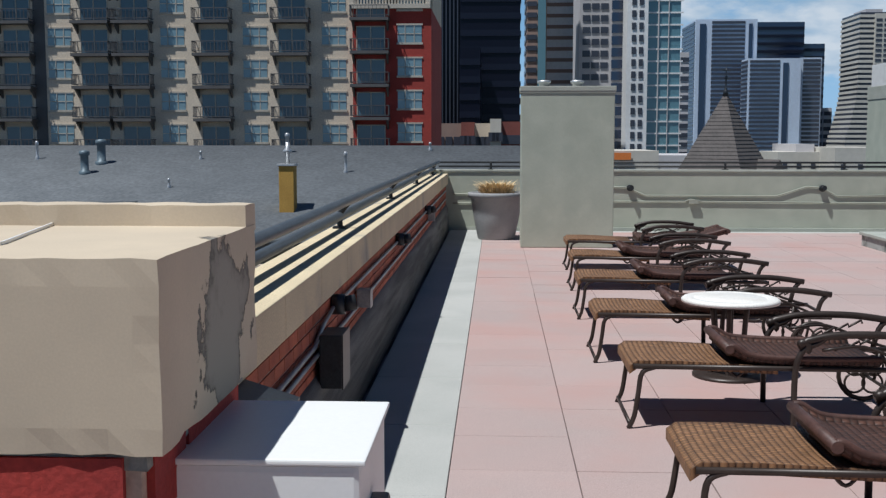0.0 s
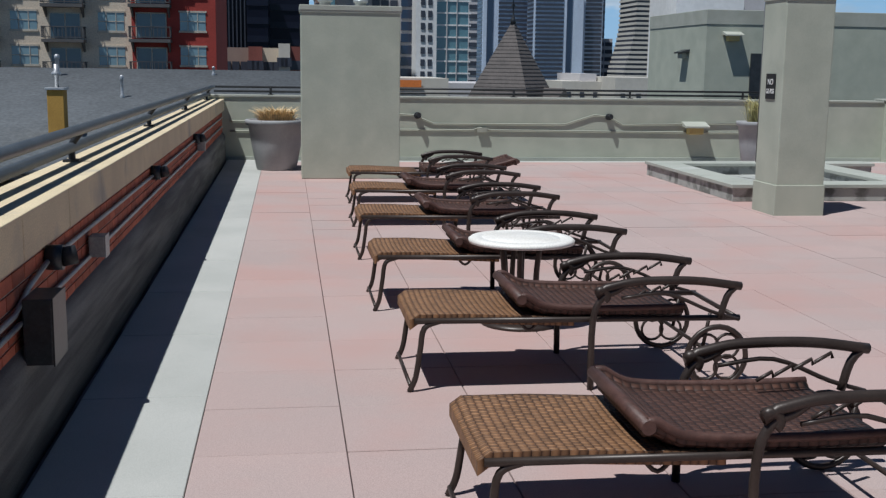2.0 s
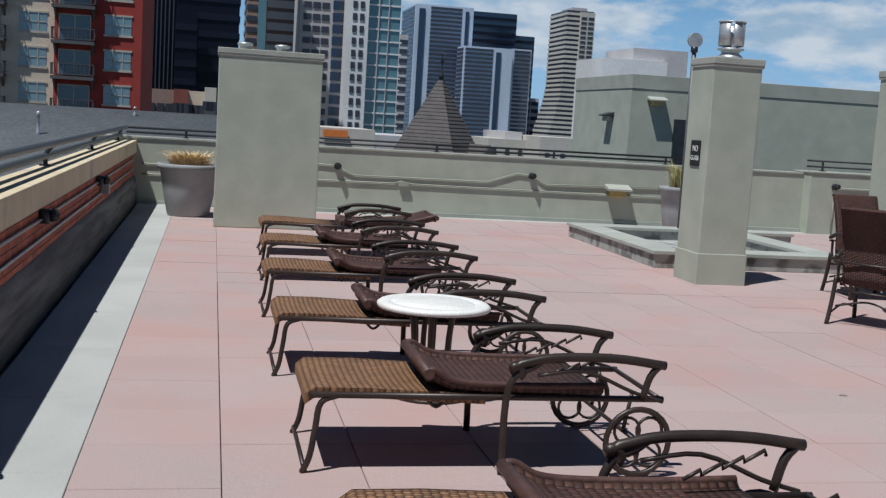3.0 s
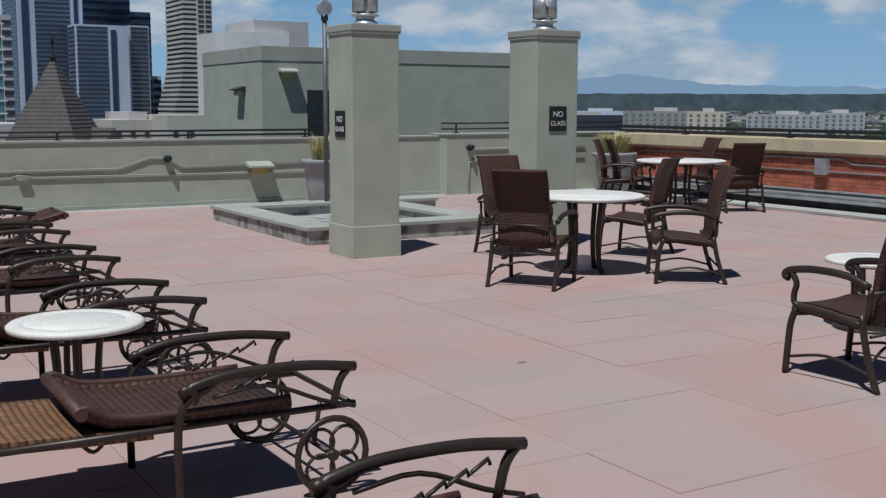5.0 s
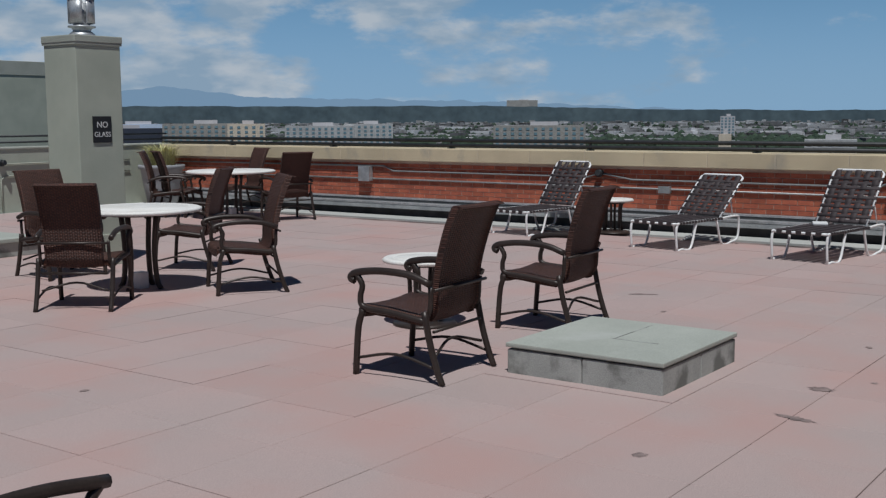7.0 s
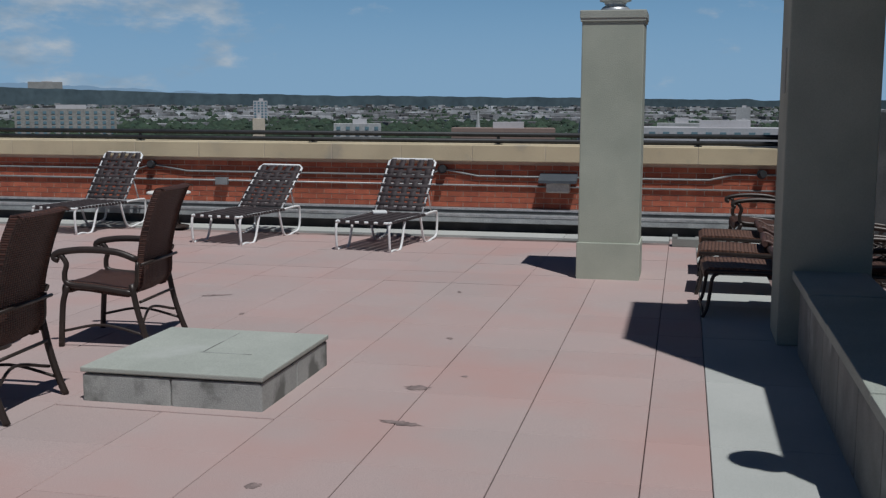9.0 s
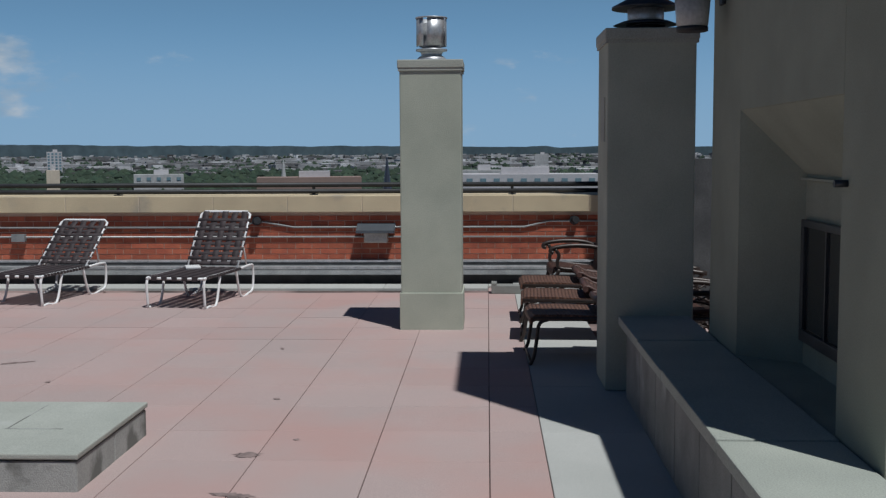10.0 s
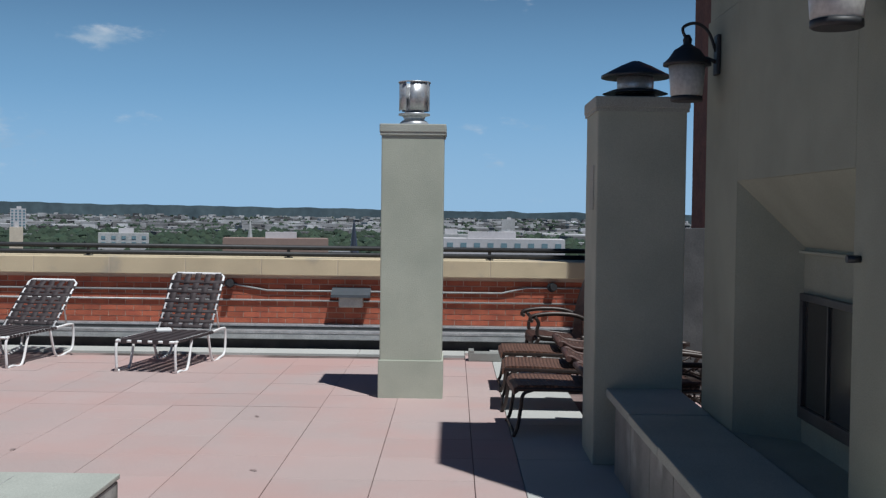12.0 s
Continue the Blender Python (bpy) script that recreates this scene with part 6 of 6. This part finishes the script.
STEEPLES = ((10.5, 560), (5.2, 640), (8.6, 470), (7.6, 470), (9.6, 470))


def hides_steeple(a, r):
    return any(abs(math.degrees(a) - b) < 1.1 and r < d for b, d in STEEPLES)


for _ in range(17000):
    a = radians(crng.uniform(-12, 72))
    r = 190 * math.exp(crng.uniform(0, 3.0))
    if r < 1350 and a < 0.6 and crng.random() < 0.9:
        continue
    if hides_steeple(a, r):
        continue
    x, y = r * math.cos(a), r * math.sin(a)
    big = crng.random() < 0.12
    add_block(x, y, crng.uniform(2.5, 7) * (2.2 if big else 1), crng.uniform(2.5, 6) * (1.8 if big else 1), crng.uniform(4, 8) + (crng.uniform(1, 5) if big else 0), crng.choice((0, 0.4)))
for _ in range(420):
    a, r = radians(crng.uniform(-12, 60)), crng.uniform(1100, 3300)
    if not hides_steeple(a, r):
        add_block(r * math.cos(a), r * math.sin(a), crng.uniform(8, 30), crng.uniform(8, 30), crng.uniform(7, 11), crng.choice((0, 0.4)))
me = bpy.data.meshes.new("city_blocks")
me.from_pydata(verts, [], faces)
me.materials.append(M_CITY)
tagged(new("city_blocks", me), "distant spread of low city buildings", "city", kind="stuff")

verts, faces = [], []
ico = bmesh.new()
bmesh.ops.create_icosphere(ico, subdivisions=1, radius=1.0)
iv = [v.co.copy() for v in ico.verts]
idx = {v: i for i, v in enumerate(ico.verts)}
fv = [tuple(idx[v] for v in f.verts) for f in ico.faces]
ico.free()
for _ in range(26000):
    a = radians(crng.uniform(-12, 72))
    r = 170 * math.exp(crng.uniform(0, 2.1 if crng.random() < 0.75 else 3.0))
    if hides_steeple(a, r) and crng.random() < 0.8:
        continue
    x, y, s = r * math.cos(a), r * math.sin(a), crng.uniform(3.0, 6.0)
    n = len(verts)
    for v in iv:
        k = crng.uniform(0.7, 1.2)
        verts.append((x + v.x * s * k, y + v.y * s * k, GZ + rise(x, y) + s * 1.1 + v.z * s * k))
    faces.extend(tuple(n + i for i in f) for f in fv)
me = bpy.data.meshes.new("far_trees")
me.from_pydata(verts, [], faces)
me.materials.append(M_TREES)
tagged(new("far_trees", me), "distant tree crowns between the buildings", "trees", kind="stuff")


def ridge(name, D, levels, amp, seed, mat, label, step=0.2, rough=1.0):
    """A far ridge; levels gives its height angle at bearings, in degrees."""
    bm = bmesh.new()
    prev = None
    a = levels[0][0]
    while a <= levels[-1][0]:
        c, s = math.cos(radians(a)), math.sin(radians(a))
        for (a0, e0), (a1, e1) in zip(levels, levels[1:]):
            if a0 <= a <= a1:
                e = e0 + (e1 - e0) * (a - a0) / (a1 - a0)
        n1 = noise.fractal(Vector((a * 0.3 * rough, seed, 0)), 1.0, 2.0, 6)
        z = 1.6 + D * math.tan(radians(e + amp * n1))
        v = (bm.verts.new((D * c, D * s, GZ)), bm.verts.new((D * c, D * s, z)), bm.verts.new((D * 1.08 * c, D * 1.08 * s, GZ)))
        if prev:
            bm.faces.new((prev[0], v[0], v[1], prev[1]))
            bm.faces.new((prev[1], v[1], v[2], prev[2]))
        prev = v
        a += step
    return tagged(part(name, bm, mat), label, "hills", kind="structure")


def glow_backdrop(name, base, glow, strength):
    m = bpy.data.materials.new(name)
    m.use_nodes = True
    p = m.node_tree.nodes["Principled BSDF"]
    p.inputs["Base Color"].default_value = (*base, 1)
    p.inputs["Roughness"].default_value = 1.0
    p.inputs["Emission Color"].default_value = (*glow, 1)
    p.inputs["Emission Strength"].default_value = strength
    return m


# blue air haze over the wooded slopes is mixed into their base colour
M_HILL = material("hazed_wooded_hill", (0.068, 0.098, 0.115), (0.10, 0.138, 0.155), rough=1.0, scale=0.012, grain=0.05, bump=0.0)
# a faint glow pales the mountains, standing for haze
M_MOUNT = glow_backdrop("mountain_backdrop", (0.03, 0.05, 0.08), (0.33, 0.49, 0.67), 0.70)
ridge("backdrop_hills", 3900, [(-25, 0.05), (0, 0.14), (8, 0.22), (18, 0.28), (25, 0.36), (33, 0.58), (60, 0.66), (90, 0.7)], 0.07, 3.0, M_HILL, "low wooded hills on the horizon, haze blended into their colour", rough=2.0)
ridge("backdrop_mountains", 4400, [(20, 0.2), (33, 0.8), (42, 1.0), (46, 1.1), (48, 1.4), (50.2, 1.65), (52, 1.35), (58, 1.1), (90, 1.1)], 0.12, 8.0, M_MOUNT, "blue mountain range on the horizon, haze put in as colour and glow", step=0.12, rough=2.6)


M_FAR_PALE = material("far_pale_wall", (0.34, 0.32, 0.295), (0.28, 0.265, 0.245), rough=0.9, scale=0.05, grain=0.6, bump=0.0)
M_FAR_WHITE = material("far_white_wall", (0.46, 0.455, 0.45), (0.39, 0.385, 0.38), rough=0.9, scale=0.05, grain=0.6, bump=0.0)


def far_block(label, bearing, elev, D, w, d, mat, rows=0, turn=None):
    """A larger far building, by bearing and height angle of its roof."""
    b = radians(bearing)
    h = 1.6 + D * math.tan(radians(elev)) - GZ
    ob = thing("far_building", label, "building", "", pose(0.5 + D * math.cos(b), -0.4 + D * math.sin(b), GZ, 0, 0, bearing + 90 if turn is None else turn))
    part("wall", boxes(((-w / 2, -d / 2, 0), (w / 2, d / 2, h))), mat, ob)
    part("roof_plant", boxes(((-w * 0.2, -d * 0.2, h), (w * 0.1, d * 0.2, h + 2.5))), M_TOWER_GREY, ob)
    if rows:
        n = max(4, int(w / 5))
        me = box_mesh("window", M_GLASS, ((-1.1, -0.25, 0), (1.1, 0.1, 1.7)))
        for r in range(rows):
            for k in range(n):
                for s, tw in ((-1, 0), (1, 180)):
                    shared("window", me, ob, pose(-w / 2 + w * (k + 0.5) / n, s * d / 2, h - 3.2 * (r + 1), 0, 0, tw))
    return ob


far_block("long pale apartment slab", 48.2, -0.24, 820, 55, 16, M_FAR_PALE, 5)
far_block("tan apartment block beside the slab", 46.0, -0.27, 800, 26, 18, M_FLAT_TAN, 5)
far_block("long white institutional building", 42.3, -0.38, 900, 55, 20, M_FAR_WHITE, 5)
far_block("tall white institutional wing", 39.8, -0.30, 920, 40, 20, M_FAR_WHITE, 6)
far_block("glassy pale apartment row", 31.0, -0.42, 760, 62, 16, M_FAR_PALE, 5)
far_block("low white complex on the ridge", 31.9, 0.86, 4000, 110, 40, M_FAR_PALE)
far_block("grey slab apartment tower", 21.6, 0.0, 1300, 16, 16, M_TOWER_GREY, 8)
far_block("slim tan brick tower", 21.7, -0.9, 560, 6, 6, M_FLAT_TAN)
far_block("pale flat block with square windows", 16.7, -1.15, 620, 26, 14, M_FAR_WHITE, 2)
far_block("long hall with red roof", 9.2, -1.35, 480, 44, 18, M_TOWER_BROWN)
far_block("long grey warehouse with square windows", -1.5, -1.25, 420, 60, 20, M_TOWER_GREY, 1)
far_block("grey rooftop beyond the warehouse", 0.3, -1.05, 520, 20, 12, M_FAR_WHITE)
far_block("pale round storage building", -2.8, -0.25, 1500, 18, 18, M_FAR_WHITE)
far_block("dark open stadium stand", 52.0, -0.45, 900, 60, 20, M_TOWER_DARK)
far_block("pale upper deck of a stadium", 51.5, -0.25, 960, 70, 10, M_TOWER_BLUE)


def steeple(bearing, elev, D, w, mat, label):
    b = radians(bearing)
    top = 1.6 + D * math.tan(radians(elev))
    ob = thing("church_steeple", label, "steeple", "", pose(0.5 + D * math.cos(b), -0.4 + D * math.sin(b), 0))
    bm = bmesh.new(); lathe(bm, [(w, GZ), (w, top - w * 7), (w * 1.15, top - w * 6.9), (w * 0.75, top - w * 5.5), (w * 0.1, top)], 8, smooth=False)
    part("spire", bm, mat, ob)
    return ob


steeple(10.5, -0.46, 560, 2.3, M_FAR_WHITE, "slim white church steeple far off")
steeple(5.2, -0.36, 640, 3.0, M_TOWER_DARK, "dark pointed church steeple far off")

# ---- pavers and bricks, piece by piece ----
def paver_mesh(name, w, d, mat):
    bm = bmesh.new()
    box(bm, (0.0022, 0.0022, -0.03), (w - 0.0022, d - 0.0022, 0.0))
    es = [e for e in bm.edges if all(v.co.z > -0.001 for v in e.verts)]
    bmesh.ops.bevel(bm, geom=es, offset=0.003, segments=1, affect="EDGES")
    return mesh_of(name, bm, mat)


PAVER_ME = paver_mesh("paver", PAV, PAV, M_PAVER)
prng = random.Random(5)
rest = bmesh.new()
single = 0
for i in range(-1, 24):
    for j in range(-14, 28):
        x, y = X0 + i * PAV, Y0 + j * PAV
        if i < 0 or x + PAV > E_IN - 0.5 or y + PAV > N_IN - 0.1:
            continue
        if y < Y0 - 0.01 and x > 3.4 and (y > -1.5 or 4.0 < x < 8.3):
            continue
        near = (x < 4.3 and -0.7 < y < 8.0) or (x < 9.9 and -0.7 < y < 4.0 and x > 4.0)
        if near and single < 300:
            shared("paver", PAVER_ME, floor, pose(x, y, prng.uniform(-0.0015, 0.001)))
            single += 1
        else:
            z = prng.uniform(-0.0015, 0.001)
            box(rest, (x + 0.0016, y + 0.0016, -0.03), (x + PAV - 0.0016, y + PAV - 0.0016, z))
r = part("pavers", rest, material("paver_far", **PAVER_LOOK, island=True), floor)
r["kind"] = "stuff"
# half pavers and grey strip in front of the bench, grey strips along the parapets
HALF_ME = paver_mesh("half_paver", PAV, 0.295, M_PAVER)
GREY_ME = paver_mesh("grey_paver", W_IN * -1 + X0 - 0.05, PAV * 2, M_PAVER_GREY)
GREY_B_ME = paver_mesh("grey_strip_paver", PAV * 2, 0.62, M_PAVER_GREY)
GREY_E_ME = paver_mesh("grey_edge_paver", 0.42, PAV * 2, M_PAVER_GREY)
for i in range(6, 23):
    shared("paver", HALF_ME, floor, pose(X0 + i * PAV, Y0 - 0.295, -0.001))
for i in range(3, 12):
    shared("paver", GREY_B_ME, floor, pose(X0 + i * PAV * 2, Y0 - 0.295 - 0.62, -0.001))
for j in range(-7, 14):
    shared("paver", GREY_ME, floor, pose(W_IN + 0.05, 3.2 + (j - 3) * PAV * 2, -0.001))
for j in range(-2, 13):
    shared("paver", GREY_E_ME, floor, pose(13.81 - 0.2, Y0 + j * PAV * 2, -0.001))
shared("paver", paver_mesh("north_strip", 14.0, 0.5, M_PAVER_GREY), floor, pose(-0.22, N_IN - 0.52, -0.012))


def brick_wall(parent, face, axis, a0, a1, z0, z1, near, limit=300, rest_mat=None):
    """Brick courses on a wall face; the nearest ones are single pieces."""
    bm = bmesh.new()
    L, H, J = 0.203, 0.0675, 0.010
    bw = bmesh.new()
    box(bw, (-0.02, 0, 0), (0.02, L - J, H - J)) if axis == "y" else box(bw, (0, -0.02, 0), (L - J, 0.02, H - J))
    me = mesh_of("brick", bw, M_BRICK)
    n, z, row = 0, z0, 0
    while z + H - J <= z1 + 0.001:
        a = a0 - (L / 2 if row % 2 else 0)
        while a < a1:
            lo, hi = max(a, a0), min(a + L - J, a1)
            if hi - lo > 0.03:
                if near[0] < a < near[1] and hi - lo > L - J - 0.001 and n < limit:
                    shared("brick", me, parent, pose(face, a, z) if axis == "y" else pose(a, face, z))
                    n += 1
                elif axis == "y":
                    box(bm, (face - 0.02, lo, z), (face + 0.02, hi, z + H - J))
                else:
                    box(bm, (lo, face - 0.02, z), (hi, face + 0.02, z + H - J))
            a += L
        z, row = z + H, row + 1
    if len(bm.verts):
        o = part("bricks", bm, rest_mat or M_BRICK_FAR, parent)
        o["kind"] = "stuff"
    else:
        bm.free()


M_BRICK_FAR = material("red_brick_rows", (0.44, 0.125, 0.066), (0.33, 0.086, 0.05), rough=0.9, scale=6, grain=150, bump=0.12, vary=0.22, island=True)
M_BRICK_DEEP = material("deep_red_brick", (0.42, 0.045, 0.035), (0.33, 0.035, 0.03), rough=0.85, scale=6, grain=150, bump=0.12, vary=0.15, island=True)
brick_wall(wall_west, W_IN - 0.045, "y", -9.0, N_IN, 0.42, 0.79, (0.0, 8.0))
brick_wall(wall_east, E_IN + 0.045, "y", -4.0, N_IN - 0.26, 0.27, 0.845, (0.5, 8.0))
brick_wall(pier, -0.30, "y", -1.925, -1.61, -0.010, 1.333, (9, 9), rest_mat=M_BRICK_DEEP)
brick_wall(pier, -1.925, "x", -0.96, -0.30, -0.010, 1.333, (9, 9), rest_mat=M_BRICK_DEEP)
